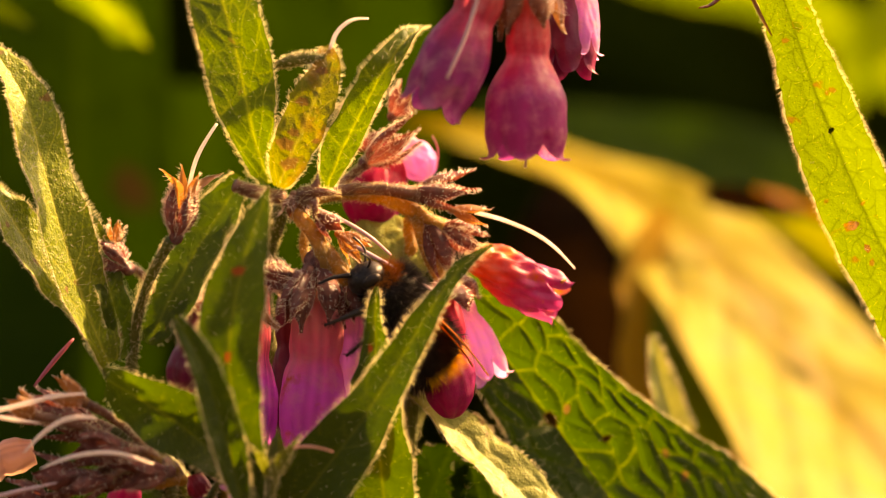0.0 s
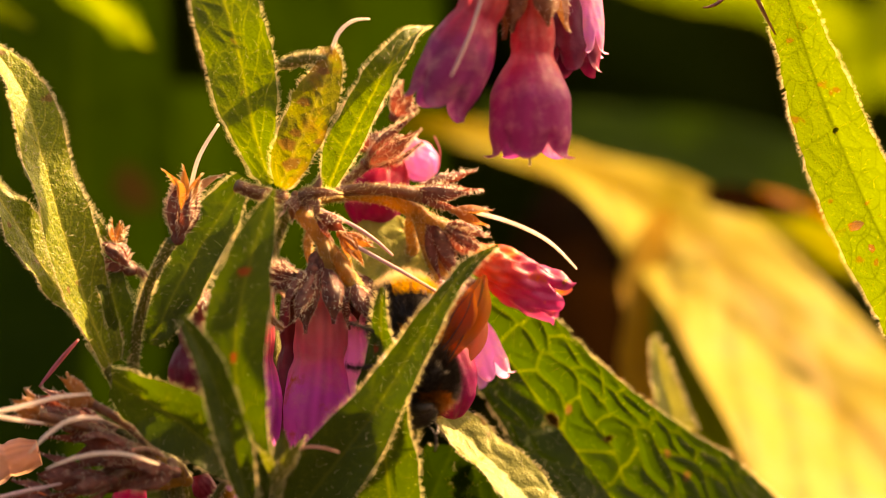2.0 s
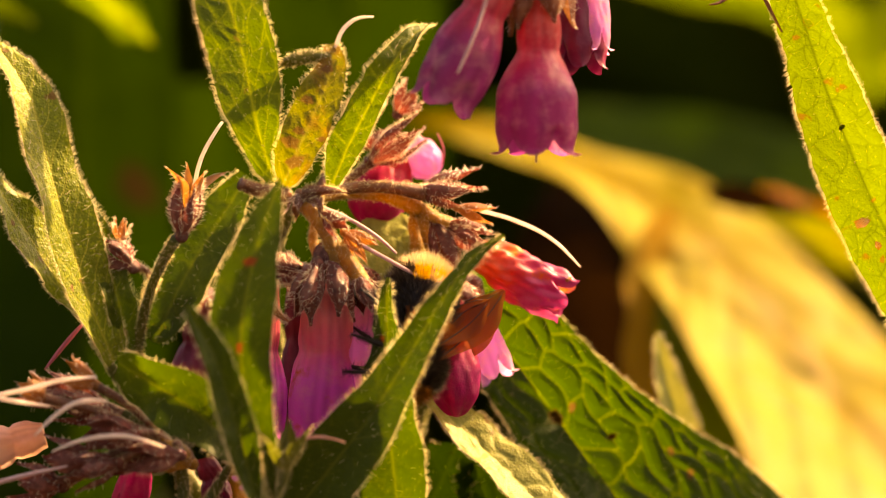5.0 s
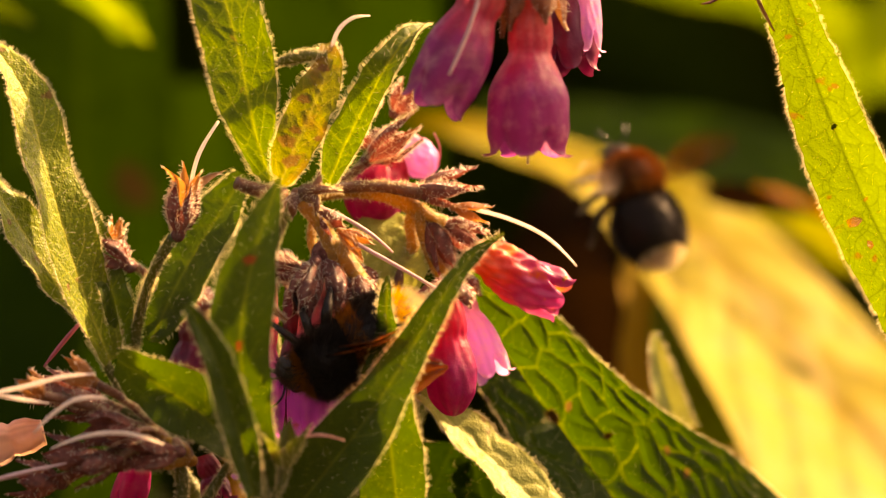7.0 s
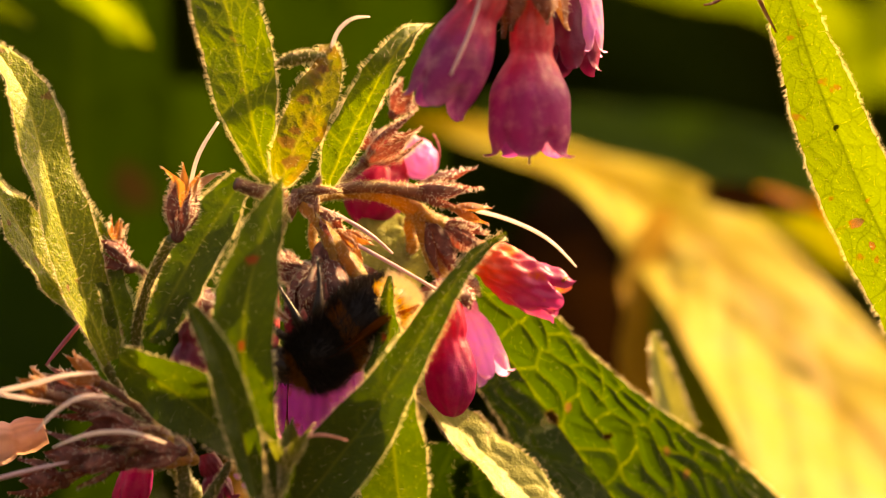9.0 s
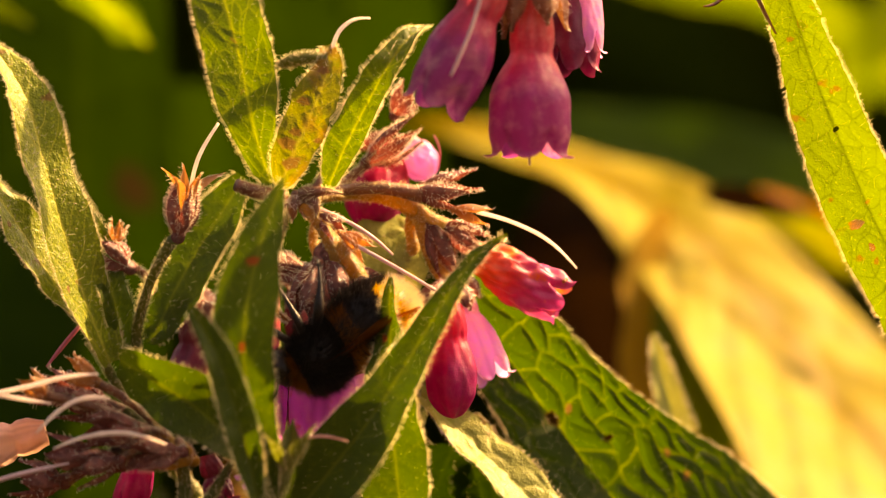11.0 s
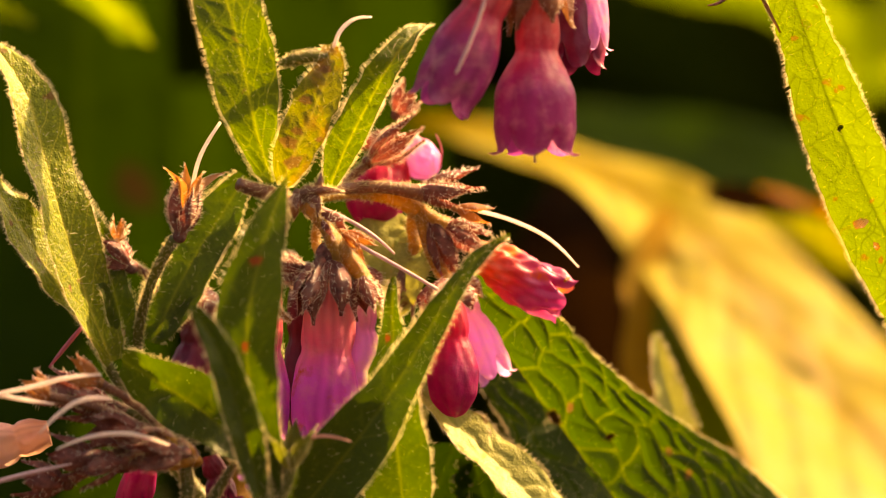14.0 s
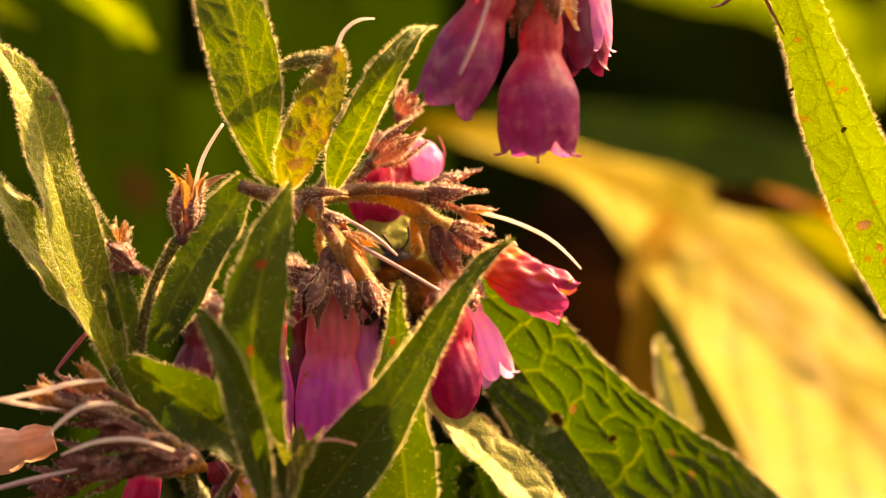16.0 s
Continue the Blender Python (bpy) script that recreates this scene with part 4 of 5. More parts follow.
# the middle cluster hangs from the node and swings
CLUSTER = thing("comfrey_flower_cluster", V(-15.55, -1, 4.12), "cluster of pink and violet comfrey flowers hanging from one stalk", "flower", "hanging flower clusters")
tube(CLUSTER, "pedicel", [V(-16.33, -3, 3.93), V(-14.69, -4, 2.24), V(-13.32, -4, -0.25), V(-12.84, -3, -3.05)], [0.75, 0.85, 0.9, 1.3], STALK, hair=1.2)
tube(CLUSTER, "pedicel", [V(-13.96, -3, 1.31), V(-12.39, -4, -0.68), V(-10.71, -4, -3.17), V(-9.22, -3, -5.86)], [0.6, 0.8, 0.95, 1.1], STALK, hair=1.2)
tube(CLUSTER, "pedicel", [V(-14.92, -1, 2.56), V(-15.36, -1, 0.06), V(-14.74, -1, -1.81)], [0.5, 0.55, 0.6], STALK, hair=1.3)
flower(V(-13.85, -2, -4.62), V(-14.41, -2, -21.96), 2.95, 3.7, PINK, 0, 0.04, swell=0.52, flare=0.35, turn=0.3, parent=CLUSTER, crumple=0.22, label="pink flower turning violet at its mouth")
flower(V(-10.59, 2, -4.01), V(-10.15, 2, -16.22), 1.7, 2.1, ROSE, 3.5, 0.05, parent=CLUSTER, flare=0.3)
flower(V(-19.76, 0, -3.69), V(-20.05, -1, -21.48), 0.75, 1.75, PINK, 3.5, 0.2, parent=CLUSTER, flare=0.4, swell=0.55, label="narrow pink and violet flower")
# Added flower: its dark petals paint the shaded left side of the pink bell.
flower(V(-17.07, 4, -3.70), V(-16.88, 4, -20.34), 1.6, 2.3, MAGENTA_SHADED, 3.5, 0.1, parent=CLUSTER, flare=0.2, swell=0.5, label="added dark flower, stands for the pink one's shaded side")
calyx(CLUSTER, V(-13.96, -3, -1.56), (-0.03, -0.06, -1), 7.2, 3.0, SEPAL, 0.0, 4.4, name="calyx", turn=0.5)
calyx(CLUSTER, V(-14.87, -5, -2.30), (-0.32, -0.2, -0.9), 6.0, 1.4, SEPAL, 0.02, 3.2, name="calyx", sepals=4)
calyx(CLUSTER, V(-10.34, -4, -3.55), (0.22, -0.15, -0.96), 4.8, 1.5, SEPAL, 0.03, 3.4, name="calyx", sepals=4)
calyx(CLUSTER, V(-16.47, -2, -3.18), (-0.85, -0.3, 0.1), 4.6, 1.5, SEPAL, -0.05, 3.4, name="calyx")
tube(CLUSTER, "sepal_tip", [V(-20.03, -5, -3.98), V(-20.15, -5, -6.16), V(-19.39, -6, -7.71), V(-18.02, -6, -8.76)], [0.8, 0.65, 0.42, 0.1], SEPAL_TAN, hair=3.0, hair_skin=HAIR_PINK)
flower(V(-27.17, 6, -5.91), V(-29.06, 6, -16.29), 1.7, 2.3, MAGENTA_SHADED, 4, 0.1, flare=0.2, closed=True)

# ---- the cluster that hangs in from above ----
TOP = thing("comfrey_flower_cluster", V(10.95, -5, 70.96), "hanging comfrey flowers, pink above and violet below", "flower", "hanging flower clusters")
tube(TOP, "stem", [V(12.19, -5, 70.96), V(13.41, -7, 45.99), V(11.83, -9, 36.61), V(9.02, -11, 34.06)], [1.5, 1.3, 1.2, 1.0], STALK, hair=0.8)
flower(V(5.92, -14, 30.88), V(-1.17, -15, 15.33), 2.6, 3.8, VIOLET_SHADED, 4.0, 0.1, parent=TOP, hood_skin=WITHERED_SEPAL, swell=0.45, flare=0.25, turn=0.5, stalk=[V(9.02, -11, 34.06), V(6.54, -13, 33.37)], label="pink and violet flower with an orange-brown base")
tube(TOP, "style", [V(4.05, -19, 28.27), V(2.51, -19, 23.36), V(0.37, -19, 18.46)], [0.22, 0.22, 0.18], STYLE_LILAC, bumps=0.01)
flower(V(9.32, -12, 27.97), V(9.08, -12, 9.69), 2.45, 4.45, VIOLET_SHADED, 7.0, 0.12, parent=TOP, hood_skin=WITHERED_SEPAL, swell=0.46, flare=1.15, turn=0.2, hood_r=3.0, stalk=[V(9.02, -11, 34.06), V(9.39, -12, 30.94)], label="open pink flower with a violet bell")
tube(TOP, "style", [V(9.08, -12, 12.41), V(9.02, -12, 8.89)], [0.14, 0.13], STYLE_LILAC, bumps=0.01)
# One flower split: dark bell for its shade, rose bell for its lit edge.
flower(V(13.74, -5, 32.09), V(14.03, -7, 19.3), 2.2, 3.0, MAGENTA_SHADED, 5.0, 0.15, parent=TOP, hood_skin=WITHERED_SEPAL, swell=0.4, flare=0.4, stalk=[V(9.02, -11, 34.06), V(12.15, -8, 34.16)], label="magenta flower with shade painted into its petals")
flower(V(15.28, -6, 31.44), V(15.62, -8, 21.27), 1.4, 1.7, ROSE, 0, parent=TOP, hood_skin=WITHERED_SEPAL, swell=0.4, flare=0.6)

# ---- the sunlit leaf beside them ----
RIGHT = thing("comfrey_leaf", V(32.25, 0, 65.06), "long sunlit yellow-green leaf with dark veins and holes", "leaf")
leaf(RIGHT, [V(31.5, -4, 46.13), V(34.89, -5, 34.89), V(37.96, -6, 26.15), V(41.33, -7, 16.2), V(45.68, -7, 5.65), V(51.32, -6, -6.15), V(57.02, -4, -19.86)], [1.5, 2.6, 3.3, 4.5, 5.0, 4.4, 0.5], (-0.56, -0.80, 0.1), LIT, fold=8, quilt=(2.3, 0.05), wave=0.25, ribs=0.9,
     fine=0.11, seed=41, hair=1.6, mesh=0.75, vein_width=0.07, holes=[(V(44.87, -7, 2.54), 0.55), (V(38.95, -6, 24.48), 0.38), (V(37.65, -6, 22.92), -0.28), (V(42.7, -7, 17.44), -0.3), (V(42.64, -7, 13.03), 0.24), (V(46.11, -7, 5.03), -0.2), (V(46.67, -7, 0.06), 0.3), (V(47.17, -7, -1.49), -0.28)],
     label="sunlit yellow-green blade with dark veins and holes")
tube(RIGHT, "stalk", [V(32.25, 0, 65.06), V(30.94, -2, 55.58), V(31.5, -4, 46.13)], [1.5, 1.3, 0.9], STALK, hair=0.6)
tube(RIGHT, "style", [V(32.99, -6, 29.88), V(34.38, -7, 26.75), V(36.02, -8, 23.5)], [0.18, 0.22, 0.11], SEPAL_TAN, bumps=0.01)
tube(RIGHT, "style", [V(30.69, 0, 27.88), V(29.44, 0, 26.94), V(28.25, 0, 26.69)], [0.22, 0.18, 0.07], SEPAL, bumps=0.01)

# ---- the leaves and spent flowers in front ----
FRONT = far_plant("comfrey_shoot", (-0.03, -0.02), "comfrey shoot with narrow green leaves before the flowers")
FOOT = np.array((-0.03, -0.02, 0))
tube(FRONT, "stem", [FOOT, V(-21.09, -19, -64.93), V(-20.5, -18, -34.31), V(-21.13, -17, -25.74)], [3, 1.5, 1.0, 0.7], GREEN_STALK, hair=1.2, step=2)
leaf(FRONT, [V(-20.52, -17, -28.2), V(-22.34, -18, -19.58), V(-23.24, -19, -10.97), V(-21.7, -19, -1.78), V(-18.9, -18, 6.69)], [1.2, 2.6, 3.3, 3.4, 2.2, 0.2], (-0.12, -0.97, 0), GREEN, fold=10, quilt=(2.2, 0.06), wave=0.3, seed=51, hair=0.8, label="soft green leaf with red spots",
     holes=[(V(-23.36, -19, -11.71), -0.4), (V(-22.2, -19, -2.39), -0.5)])
leaf(FRONT, [V(-21.68, -20, -28.11), V(-23.8, -21, -19.52), V(-26.22, -22, -12.16), V(-29.1, -22, -7.15)], [0.8, 1.9, 1.7, 0.3], (0.15, -0.97, 0.0), GREEN, fold=24, quilt=(1.8, 0.1), wave=0.2, seed=52, hair=1.0)
leaf(FRONT, [V(-18.77, -12, -31.43), V(-13.82, -13, -25.23), V(-8.87, -14, -18.73), V(-4.25, -14, -11.34), V(-0.86, -14, -5.79), V(2.53, -13, -1.48), V(5.43, -12, 0.43)], [2.5, 4.0, 3.5, 2.4, 1.7, 1.0, 0.15], (0.0, -0.98, 0.1), GREEN, fold=14, quilt=(2.2, 0.07), wave=0.35, seed=53, hair=1.2,
     label="long green leaf crossing before the flowers")
leaf(FRONT, [V(-5.82, -9, -32.15), V(-6.93, -10, -22.21), V(-7.17, -11, -14.77), V(-7.42, -11, -9.21), V(-7.29, -11, -4.14)], [3.0, 4.2, 3.4, 1.9, 0.2], (-0.42, -0.9, 0.0), GREEN, fold=12, quilt=(2.2, 0.07), wave=0.5, seed=54, hair=1.3, label="upright green leaf with a wavy edge",
     holes=[(V(-7.97, -11, -10.88), -0.3)])
tube(FRONT, "stalk", [V(-20.5, -18, -34.31), V(-18.77, -12, -31.43)], [1.2, 1.0], GREEN_STALK, hair=1.0)
tube(FRONT, "stalk", [V(-20.5, -18, -34.31), V(-11.36, -12, -40.69), V(-5.82, -9, -32.15)], [1.2, 1.2, 1.0], GREEN_STALK, hair=1.0)
front_calyx = calyx(FRONT, V(-18.55, -17, -25.13), (0.05, -0.3, 1), 6.0, 1.5, GREEN_STALK, 0.3, 1.6, name="spent_calyx", hair_skin=HAIR)
tube(front_calyx, "style", [V(-17.43, -18, -22.03), V(-14.96, -19, -21.4), V(-11.89, -19, -22.01)], [0.18, 0.16, 0.11], SALMON, bumps=0.01)
tube(FRONT, "pedicel", [V(-20.52, -17, -29.43), V(-18.98, -17, -26.97), V(-18.55, -17, -24.82)], [0.56, 0.56, 0.74], GREEN_STALK, hair=1.0)
flower(V(-21.29, -10, -22.83), V(-22.17, -12, -26.49), 1.3, 1.6, ROSE, 0, parent=FRONT)
flower(V(-15.16, -6, -21.68), V(-15.75, -8, -25.36), 1.6, 1.9, ROSE, 0, parent=FRONT)

TUFT = far_plant("comfrey_shoot", (-0.05, -0.03), "comfrey shoot with withered flowers and pale curved styles")
tube(TUFT, "stem", [np.array((-0.05, -0.03, 0)), V(-32.32, -13, -65.33), V(-29.92, -11, -34.55), V(-30.57, -10, -24.07), V(-36.17, -9, -19.76)], [3, 1.6, 1.1, 0.9, 0.7], GREEN_STALK, hair=1.2, step=2)
leaf(TUFT, [V(-22.17, -12, -25.26), V(-25.24, -13, -22.15), V(-28.73, -14, -19.17), V(-32.92, -14, -16.46), V(-36.69, -12, -14.27)], [0.8, 2.8, 3.6, 3.4, 1.9], (0.12, -0.94, 0.3), GREEN, face_tip=(-0.6, -0.65, -0.45), fold=8, quilt=(2.2, 0.06), wave=0.3, seed=61, hair=0.8, curl=-0.1, label="bent leaf with a yellow sunlit tip")
tube(TUFT, "stalk", [V(-29.92, -11, -34.55), V(-26.23, -10, -28.4), V(-24.38, -10, -25.31)], [0.9, 0.7, 0.3], GREEN_STALK, hair=1.0)
for q, (base, way, size, wide, skin) in enumerate([
        (V(-38.07, -8, -19.78), (-0.9, -0.2, 0.3), 7.5, 1.9, SEPAL), (V(-40.59, -7, -18.25), (-0.9, -0.2, 0.25), 6.5, 1.7, SEPAL), (V(-35.52, -10, -21.59), (-0.9, -0.3, 0.0), 8.0, 1.9, SEPAL),
        (V(-39.23, -10, -25.31), (-0.95, -0.2, 0.05), 8.0, 2.0, SEPAL), (V(-33.04, -10, -24.07), (-0.9, -0.3, -0.15), 7.0, 1.7, SEPAL), (V(-43.74, -6, -18.89), (-0.8, -0.2, 0.5), 5.0, 1.4, SEPAL),
        (V(-42.98, -9, -27.81), (-0.9, -0.2, 0.1), 7.0, 1.8, SEPAL),
        (V(-39.16, -12, -16.74), (-0.85, -0.2, 0.45), 5.0, 1.4, SEPAL_TAN), (V(-44.67, -13, -18.14), (-0.7, -0.3, 0.6), 4.4, 1.2, SEPAL_TAN), (V(-34.77, -14, -22.13), (-0.9, -0.3, 0.1), 6.0, 1.5, SEPAL), (V(-29.83, -14, -24.29), (-0.9, -0.3, -0.1), 7.0, 1.6, SEPAL),
        (V(-36.65, -13, -25.24), (-0.9, -0.2, -0.2), 6.4, 1.6, SEPAL), (V(-28.74, -9, -25.33), (-0.6, -0.4, 0.2), 6.0, 1.6, STALK)]):
    calyx(TUFT, base, way, size * 0.82, wide * 0.9, skin, 0.12, 0.9, turn=q, name="spent_calyx", sepals=4)
    tube(TUFT, "pedicel", [V(-30.57, -10, -24.07), (V(-30.57, -10, -24.07) + base) / 2 + np.array((0, 0, 0.001)), base], [0.56, 0.50, 0.56], STALK_DARK, hair=0.5)
for points, skin in (([V(-38.84, -17, -15.73), V(-42.65, -17, -16.10), V(-45.72, -17, -16.90), V(-53.77, -16, -18.52)], STYLE), ([V(-37.57, -18, -18.36), V(-40.89, -18, -18.48), V(-43.34, -18, -19.95), V(-45.55, -18, -22.16)], STYLE),
                     ([V(-31.43, -18, -23.39), V(-35.85, -18, -22.16), V(-40.15, -18, -22.53), V(-43.71, -18, -23.88)], STYLE), ([V(-53.15, -16, -17.29), V(-47.00, -16, -18.52), V(-43.92, -16, -18.95)], STYLE),
                     ([V(-41, 3, -9.97), V(-43.15, 2, -12.46), V(-45.3, 1, -15.2)], STYLE_PINK), ([V(-53.15, -16, -28.24), V(-45.77, -16, -26.27), V(-42.08, -16, -25.47)], STYLE_LILAC)):
    tube(TUFT, "style", points, [0.12, 0.24, 0.26, 0.22, 0.09], skin, bumps=0.01)
flower(V(-44.93, -7, -22.28), V(-52.38, -7, -24.14), 2.0, 2.6, SALMON, 0, parent=TUFT, label="faded salmon flower")
flower(V(-33.65, -1, -21.17), V(-36.15, -1, -31.16), 1.6, 2.0, MAGENTA, 0, parent=TUFT, flare=0.2, label="magenta flower among the withered ones")
flower(V(-27.46, 1, -24.96), V(-25.9, 1, -29.97), 1.3, 1.7, MAGENTA_SHADED, 0, parent=TUFT)


# ---- bumblebees ----
def bumblebee(label, bands, thorax_fur, spread, wing_material=None):
    """A bumblebee, 17 mm long, that looks along +x with its back up. bands: fur skins over the hind body from its front to its end."""
    bee = thing("bumblebee", (0, 0, 0), label, "insect")

    def mm(*p):
        return np.array(p) / 1000

    def furry(name, centre, radii, skins, hair, count):
        verts, faces = ball(mm(*centre), mm(*radii))
        body = part(name, verts, faces.tolist(), SHELL, bee, origin=mm(*centre))
        way = unit(RNG.normal(size=(count, 3)))
        root = way * mm(*radii) + mm(*centre)
        out = unit(way / np.array(radii)) + np.array((-0.55, 0, 0)) + RNG.normal(0, 0.15, (count, 3))
        band = np.clip(((1 - way[:, 0]) / 2 * len(skins)).astype(int), 0, len(skins) - 1)
        belly = (way[:, 2] < -0.35) & (band < len(skins) - 1)
        for skin in dict.fromkeys(list(skins) + [BLACK_FUR]):
            pick = np.isin(band, [k for k, s in enumerate(skins) if s == skin])
            pick = (pick | belly) if skin == BLACK_FUR else (pick & ~belly)
            hairs(body, root[pick], out[pick], hair, skin, 0.02, "fur")
        return body

    furry("abdomen", (-4.3, 0, -0.3), (5.6, 4.3, 4.0), bands, 1.3, 14000)
    furry("thorax", (2.4, 0, 0.4), (3.4, 3.5, 3.2), thorax_fur, 1.4, 12000)
    head = furry("head", (6.2, 0, -0.9), (1.7, 2.0, 2.2), [BLACK_FUR], 0.7, 700)
    for side in (-1, 1):
        verts, faces = ball(mm(6.4, side * 1.65, -0.6), mm(0.75, 0.55, 1.25), 12, 16)
        part("eye", verts, faces.tolist(), SHELL, head)
        tube(head, "antenna", [mm(7.5, side * 0.6, -0.1), mm(8.6, side * 1.5, 0.7), mm(10.2, side * 2.2, 0.4)], [0.14, 0.13, 0.15], SHELL, step=0.3, sides=8)
        for k, (x, reach, back) in enumerate(((4.0, 4.2, 2.4), (2.6, 5.0, -0.4), (1.2, 5.6, -4.2))):
            tube(bee, "leg", [mm(x, side * 1.6, -2.2), mm(x + back * 0.3, side * reach * 0.75, -2.6), mm(x + back * 0.75, side * reach * 0.95, -5.2), mm(x + back, side * reach, -7.4)],
                 [0.4, 0.42 + 0.1 * k, 0.26, 0.12], SHELL, hair=1.2, step=0.4, sides=8, hair_skin=BLACK_FUR, hair_length=0.6)
    tube(head, "tongue", [mm(7.6, 0, -2.2), mm(8.6, 0, -4.0), mm(8.9, 0, -5.6)], [0.3, 0.22, 0.1], SHELL, step=0.3, sides=8)
    wings = []
    for side in (-1, 1):
        for root, size, wide, back in (((2.2, 2.4, 2.4), 12.0, 3.6, spread), ((0.6, 2.5, 2.0), 8.6, 2.9, spread * 1.3)):
            u = np.linspace(0, 1, 22)
            v = np.linspace(-1, 1, 9)
            U, W = np.meshgrid(u, v, indexing="ij")
            half = wide / 2 * (0.18 + 1.25 * np.sin(np.clip(U * 1.12, 0, 1) ** 1.35 * math.pi * 0.86)) * np.sqrt(np.clip(1.02 - U ** 6, 0, 1))
            out = np.array((-math.cos(back), side * math.sin(back), 0.12))
            flat = np.array((math.sin(back), side * math.cos(back), 0.0))
            crease = 0.10 * np.sin(W * 7 + U * 5) + 0.5 * np.sin(U * 3)
            p = mm(root[0], side * root[1], root[2]) + (out * U[..., None] * size + flat * (W * half)[..., None] + np.array((0, 0, 1)) * crease[..., None]) / 1000
            wing = part("wing", p.reshape(-1, 3), grid_faces(22, 9).tolist(), wing_material or WING, bee, "smoky brown wing", origin=mm(root[0], side * root[1], root[2]))
            for w in (-0.85, -0.3, 0.3):
                line = p[:, int((w + 1) * 4)]
                tube(wing, "vein", [line[0], line[7], line[14], line[20]], [0.10, 0.07, 0.05], SHELL, step=0.7, sides=6)
            wings.append((wing, side))
    return bee, wings


def heading(place, forward, back):
    """The pose of a bee at a place, that looks along forward with its back towards back."""
    f = Vector(forward).normalized()
    s = Vector(back).cross(f).normalized()
    return Matrix.Translation(Vector(place)) @ Matrix((f, s, f.cross(s))).transposed().to_4x4()


BEE, BEE_WINGS = bumblebee("black bumblebee with yellow bands and a buff tail on the flowers", [BLACK_FUR, GINGER_FUR, BLACK_FUR, BLACK_FUR, YELLOW_FUR, WHITE_FUR], [GINGER_FUR] + [BLACK_FUR] * 7, 0.3)
FLYER, FLYER_WINGS = bumblebee("black bumblebee with a ginger back in flight", [BLACK_FUR] * 6 + [WHITE_FUR], [GINGER_FUR], 0.85, BEATING_WING)
FLYER.scale = (0.86, 0.86, 0.86)
for bee in (BEE, FLYER):
    tagged(bee, group="bumblebees")


def sway(ob, rows):
    """Rows of seconds and mm to the right and up, for a plant that the wind moves."""
    at_rest = ob.location.copy()
    walk(ob, [(t, Matrix.Translation(at_rest + Vector((x / 1000, 0, z / 1000)))) for t, x, z in rows])


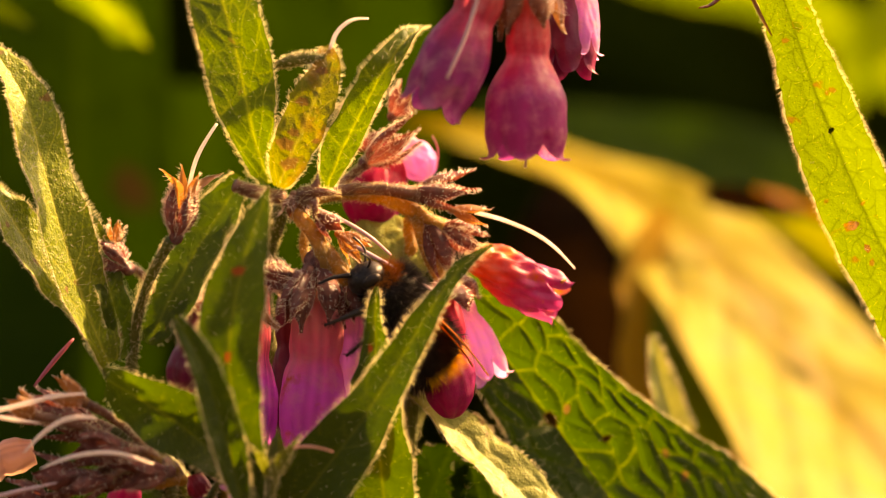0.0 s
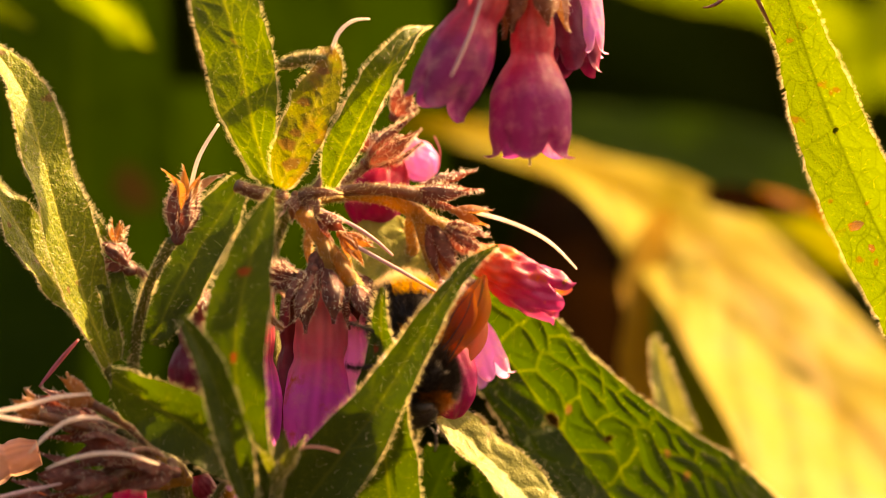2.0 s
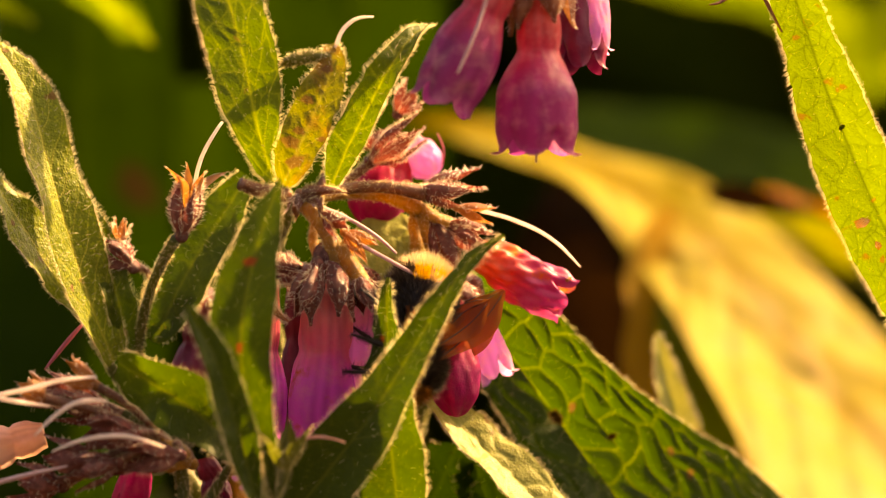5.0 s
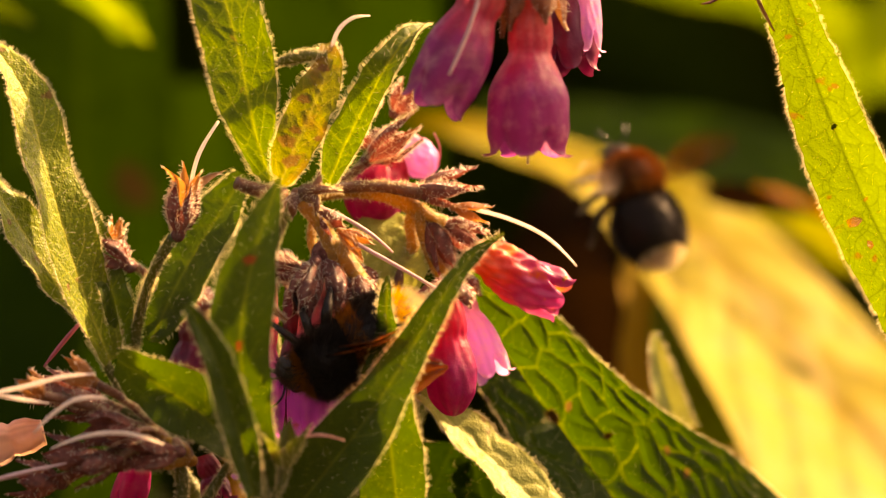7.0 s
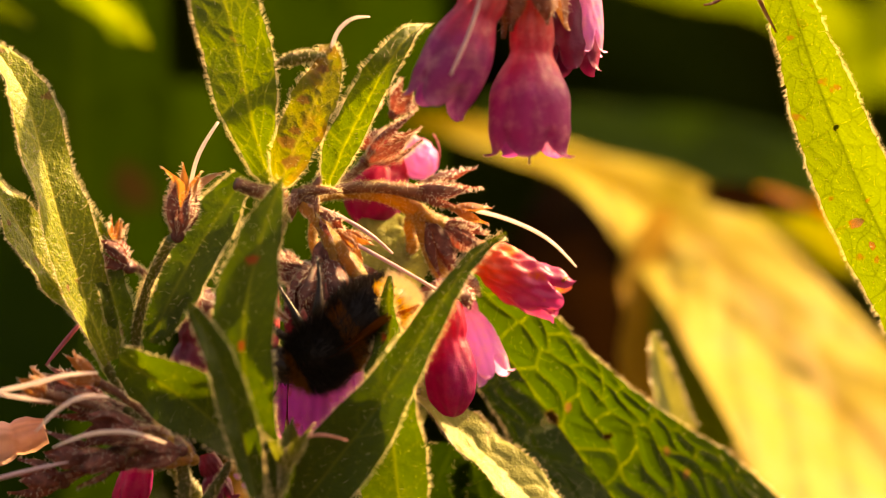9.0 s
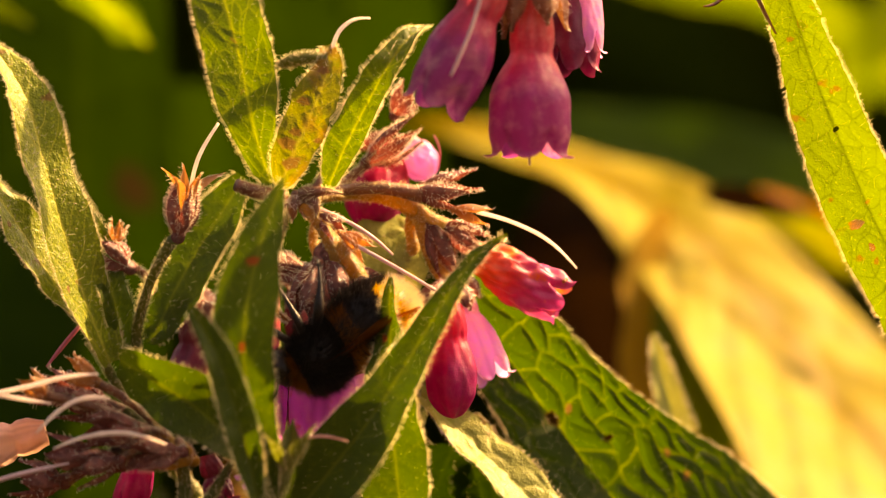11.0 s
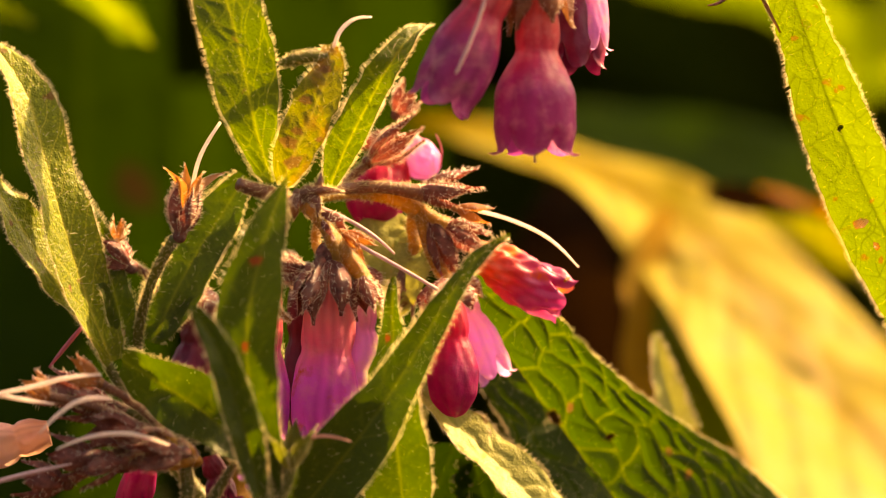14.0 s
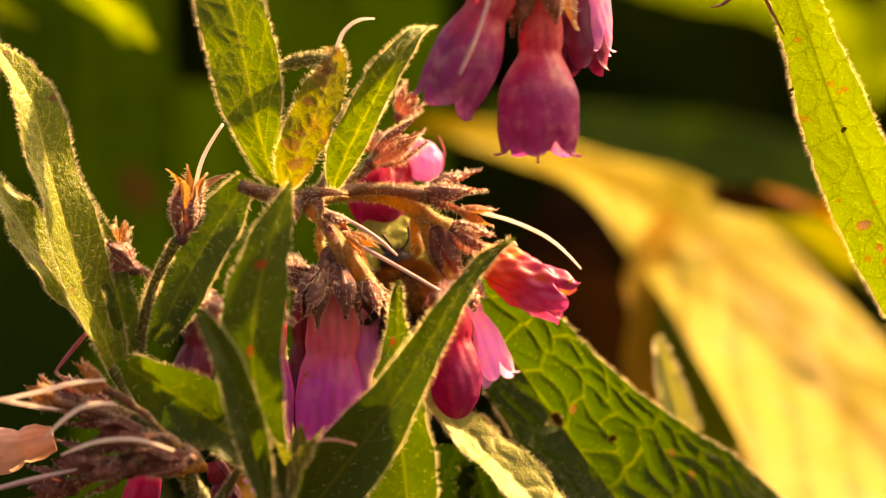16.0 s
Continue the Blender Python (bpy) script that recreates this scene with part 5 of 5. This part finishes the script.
def motions():
    walk(BEE, [(0, heading(V(-4.48, -4, -7.16), (-0.5, -0.45, 0.7), (0.85, 0.0, 0.45))), (0.6, heading(V(-4.17, -4, -7.41), (-0.5, -0.47, 0.68), (0.85, 0.0, 0.45))),
               (1.3, heading(V(-4.30, -4, -7.16), (-0.5, -0.47, 0.66), (0.85, 0.0, 0.45))), (1.37, heading(V(-2.86, -5, -8.34), (-0.8, -0.45, 0.15), (0.35, -0.2, 0.9))), (1.44, heading(V(-1.80, -6, -10.19), (-0.45, -0.6, -0.6), (0.75, -0.5, 0.3))),
               (1.52, heading(V(-1.68, -6, -11.00), (0.4, -0.5, -0.65), (0.85, -0.1, 0.4))), (1.7, heading(V(-2.42, -6, -11.74), (0.38, -0.5, -0.7), (0.85, 0.0, 0.35))), (2, heading(V(-2.98, -6, -12.24), (0.15, -0.4, -0.85), (0.9, 0.1, 0.1))),
               (2.2, heading(V(-3.60, -6, -11.93), (0.0, -0.32, -0.9), (0.9, 0.1, 0.0))), (2.45, heading(V(-3.86, -5, -11.26), (-0.12, -0.34, -0.9), (0.9, 0.1, -0.15))),
               (3, heading(V(-3.86, -5, -10.76), (-0.20, -0.34, -0.91), (0.9, 0.1, -0.2))), (4.2, heading(V(-3.86, -5, -10.76), (-0.20, -0.34, -0.91), (0.9, 0.1, -0.2))),
               (6.3, heading(V(-4.2, -6, -12.2), (-0.1, -0.38, -0.88), (0.9, 0.1, -0.05))), (6.55, heading(V(-5.6, -6, -12.9), (-0.15, -0.36, -0.88), (0.85, -0.25, -0.1))),
               (6.75, heading(V(-9.25, -7, -11.36), (-0.85, -0.1, -0.5), (0.1, -0.9, -0.2))), (7, heading(V(-10.93, -7, -11.61), (-0.88, -0.1, -0.42), (0.25, -0.7, -0.45))),
               (7.5, heading(V(-12.17, -7, -10.62), (-0.86, -0.1, -0.5), (0.4, -0.4, -0.7))), (8, heading(V(-12.17, -7, -10.62), (-0.86, -0.1, -0.5), (0.4, -0.4, -0.7))),
               (9.2, heading(V(-11.92, -7, -10.49), (-0.86, -0.1, -0.52), (0.4, -0.4, -0.7))), (11.3, heading(V(-11.92, -7, -10.62), (-0.86, -0.1, -0.52), (0.4, -0.4, -0.7))),
               (12.5, heading(V(-11.80, -7, -10.62), (-0.88, -0.1, -0.45), (0.4, -0.4, -0.7))), (12.65, heading(V(-13.29, -7, -10.99), (-0.88, 0.0, -0.42), (0.35, -0.8, -0.35))),
               (12.8, heading(V(-16.99, -8, -11.41), (-0.90, 0.05, -0.32), (0.25, -0.9, 0.25))), (13, heading(V(-18.85, -8, -12.34), (-0.88, 0.1, -0.34), (0.15, -0.85, 0.5))), (13.2, heading(V(-18.09, -9, -17.41), (-0.50, 0.1, -0.82), (0.7, -0.5, 0.4))),
               (13.35, heading(V(-18.21, -9, -21.31), (-0.28, 0.35, -0.85), (0.75, -0.4, 0.4))), (13.5, heading(V(-18.21, -9, -23.17), (-0.2, 0.65, -0.7), (0.6, -0.4, 0.6))),
               (13.6, heading(V(-18.20, -10, -32.12), (-0.3, 0.7, -0.6), (0.3, -0.2, 0.9))), (13.8, heading(V(-17.61, -8, -53.26), (-0.2, 0.8, -0.5), (0.2, 0, 0.9))),
               (16, heading(V(-31.46, 40, -140.34), (-0.5, 0.8, 0), (0, 0, 1)))])
    walk(FLYER, [(0, heading(V(114.18, 6, -72.87), (-0.9, 0.1, 0.1), (0, 0, 1))), (6.3, heading(V(58.17, 16, -67.25), (-0.8, 0.1, 0.4), (0, -0.2, 1))), (6.5, heading(V(45.69, 21, -35.67), (-0.7, 0.2, 0.6), (0.2, -0.5, 0.9))),
                 (6.6, heading(V(39.73, 32, -25.61), (-0.8, 0.3, 0.5), (0.2, -0.5, 0.9))), (6.7, heading(V(27.21, 34, -6.72), (-0.5, 0.3, 0.8), (0.4, -0.6, 0.7))), (6.8, heading(V(18.61, 34, 5.11), (-0.2, 0.4, 0.9), (0.3, -0.8, 0.4))),
                 (6.9, heading(V(21.58, 34, 6.2), (-0.35, 0.3, 0.85), (0.3, -0.8, 0.4))), (7, heading(V(22.04, 34, 5.75), (-0.35, 0.3, 0.85), (0.35, -0.8, 0.4))), (7.1, heading(V(23.39, 34, 7.04), (-0.55, 0.1, 0.75), (0.5, -0.5, 0.7))),
                 (7.2, heading(V(28.69, 34, 8.6), (-0.85, -0.2, 0.35), (0.35, -0.1, 0.9))), (7.3, heading(V(21.84, 10, 3.98), (-0.8, -0.3, 0.4), (0.4, -0.3, 0.9))), (7.5, heading(V(15.49, -32, -6.96), (-0.85, -0.2, 0.3), (0.3, -0.3, 0.9))),
                 (7.7, heading(V(18.29, -28, -4.8), (-0.85, -0.2, 0.2), (0.2, -0.3, 0.9))), (7.8, heading(V(21.34, 4, -3.89), (-0.6, -0.1, 0.6), (0.4, -0.5, 0.7))), (7.9, heading(V(23.97, 28, 9.06), (-0.85, -0.1, 0.4), (0.35, -0.2, 0.9))),
                 (8, heading(V(21.20, 34, 9.44), (-0.3, 0.3, 0.85), (0.5, -0.6, 0.5))), (8.1, heading(V(14.74, 34, 15.06), (-0.3, 0.4, 0.8), (0.5, -0.6, 0.5))), (8.2, heading(V(27.40, 36, 15.22), (-0.5, 0.3, 0.7), (0.5, -0.5, 0.6))), (8.3, heading(V(34.85, 36, 6.28), (-0.8, 0.0, 0.4), (0.3, -0.4, 0.9))),
                 (8.4, heading(V(37.48, 34, -13.83), (-0.8, -0.3, 0.2), (0.2, -0.3, 0.9))), (8.5, heading(V(30.38, 32, -26.06), (-0.7, -0.4, 0.0), (0.1, -0.3, 0.9))), (8.65, heading(V(30.06, 32, -45.73), (-0.7, -0.3, -0.2), (0, -0.2, 0.9))),
                 (9.2, heading(V(29.71, 20, -93.01), (-0.5, 0.5, 0.0), (0, 0, 1))), (14.4, heading(V(-4.12, 30, -55.3), (-0.1, -0.1, 0.95), (0.5, -0.3, 0.8))), (14.9, heading(V(-5.99, 20, -22.89), (0.1, -0.2, 0.95), (0.6, -0.5, 0.4))),
                 (15.25, heading(V(-4.54, 9, -10.66), (-0.1, -0.2, 0.95), (0.6, -0.5, 0.4))), (15.55, heading(V(-2.88, 3, -8.4), (-0.2, -0.1, 0.95), (0.6, -0.6, 0.4))), (16, heading(V(-4.38, 1, -6.51), (-0.2, -0.1, 0.95), (0.5, -0.7, 0.3)))])
    for wing, side in BEE_WINGS:
        rest = wing.location.copy()

        def raised(angle, lift=0, tuck=0):
            return Matrix.Translation(rest) @ Matrix.Rotation(side * radians(tuck), 4, "Z") @ Matrix.Rotation(radians(lift), 4, "Y") @ Matrix.Rotation(side * radians(angle), 4, "X")
        walk(wing, [(0, raised(4)), (1.4, raised(8)), (1.75, raised(62, 12)), (2.4, raised(64, 13)), (2.8, raised(78, 13)), (4.2, raised(78, 13)), (6.3, raised(72, 4)), (6.8, raised(60)), (7.2, raised(40)), (7.6, raised(0, -8, 19)),
                    (12.6, raised(0, -8, 19)), (12.9, raised(55)), (13.5, raised(60)), (16, raised(30))])
    for wing, side in FLYER_WINGS:
        rest = wing.location.copy()
        rows, high = [], 0
        for k in range(6 * 30, 10 * 30):
            high = (25, 60, -10)[k % 3]
            rows.append((k / 30, Matrix.Translation(rest) @ Matrix.Rotation(side * radians(high), 4, "X") @ Matrix.Rotation(-side * radians(38), 4, "Z")))
        still = Matrix.Translation(rest) @ Matrix.Rotation(side * radians(32), 4, "Z")
        walk(wing, [(0, still)] + rows + [(10.1, still), (16, still)])
    sway(TOP, [(0, 0, 0), (0.5, -0.16, 0), (1, -0.31, -0.31), (1.5, -0.25, -0.25), (2, 0.28, 0.25), (2.5, 0.31, 0.19), (3, 0.69, 0.34), (3.5, 0.31, 0.38), (4, 0.6, 0.38), (6.5, 0.3, 0.2), (7, 0.05, 0.1), (8, 0.1, 0.1), (9, 0.25, 0.15),
               (11.5, 0.23, 0.22), (12, 0.28, 0.28), (12.5, 0.31, 0.5), (13, 0.38, 0.44), (13.5, 0.56, 0.38), (14, 0.62, 0.38), (14.5, 0.53, 0.31), (15, 0.35, 0.25), (15.5, 0.47, 0.38), (16, 0.69, 0.44)])
    sway(RIGHT, [(0, 0, 0), (0.5, -0.25, 0), (1.5, -0.19, 0), (2, 0.28, 0.06), (2.5, 0.31, 0.12), (3, 0.75, 0.2), (3.5, 0.34, 0.15), (4, 0.6, 0.12), (6.5, 0.38, 0.2), (7, 0.12, 0.15), (8, 0.25, 0.1), (9, 0.38, 0.12), (11.5, 0.28, 0.1),
                 (12, 0.25, 0.1), (12.5, 0.44, 0.15), (13, 0.44, 0.15), (13.5, 0.62, 0.1), (14, 0.62, 0.1), (14.5, 0.56, 0.05), (15, 0.38, 0.1), (15.5, 0.5, 0.1), (16, 0.7, 0.12)])
    lower = [(0, 0, 0), (0.5, -0.5, -0.19), (1, -0.15, -0.15), (1.5, -0.06, -0.12), (2, 0.44, 0), (2.5, 0.4, 0.22), (3, 0.75, 0.5), (3.5, 0.81, 0.38), (4, 0.69, 0.62), (6.5, 0.9, 0.9), (7, 1.05, 0.94), (8, 1.2, 1.0), (9, 1.35, 1.05), (11.5, 1.4, 1.05),
             (12.5, 1.5, 1.1), (13.5, 1.5, 1.0), (14.5, 1.55, 0.95), (15.5, 1.6, 0.9), (16, 1.8, 0.75)]
    sway(FRONT, lower)
    sway(TUFT, [(t, x * 0.85, z * 2.0) for t, x, z in lower])
    sway(CLUSTER, [(t, x * 0.62, z * 0.7) for t, x, z in lower])


motions()
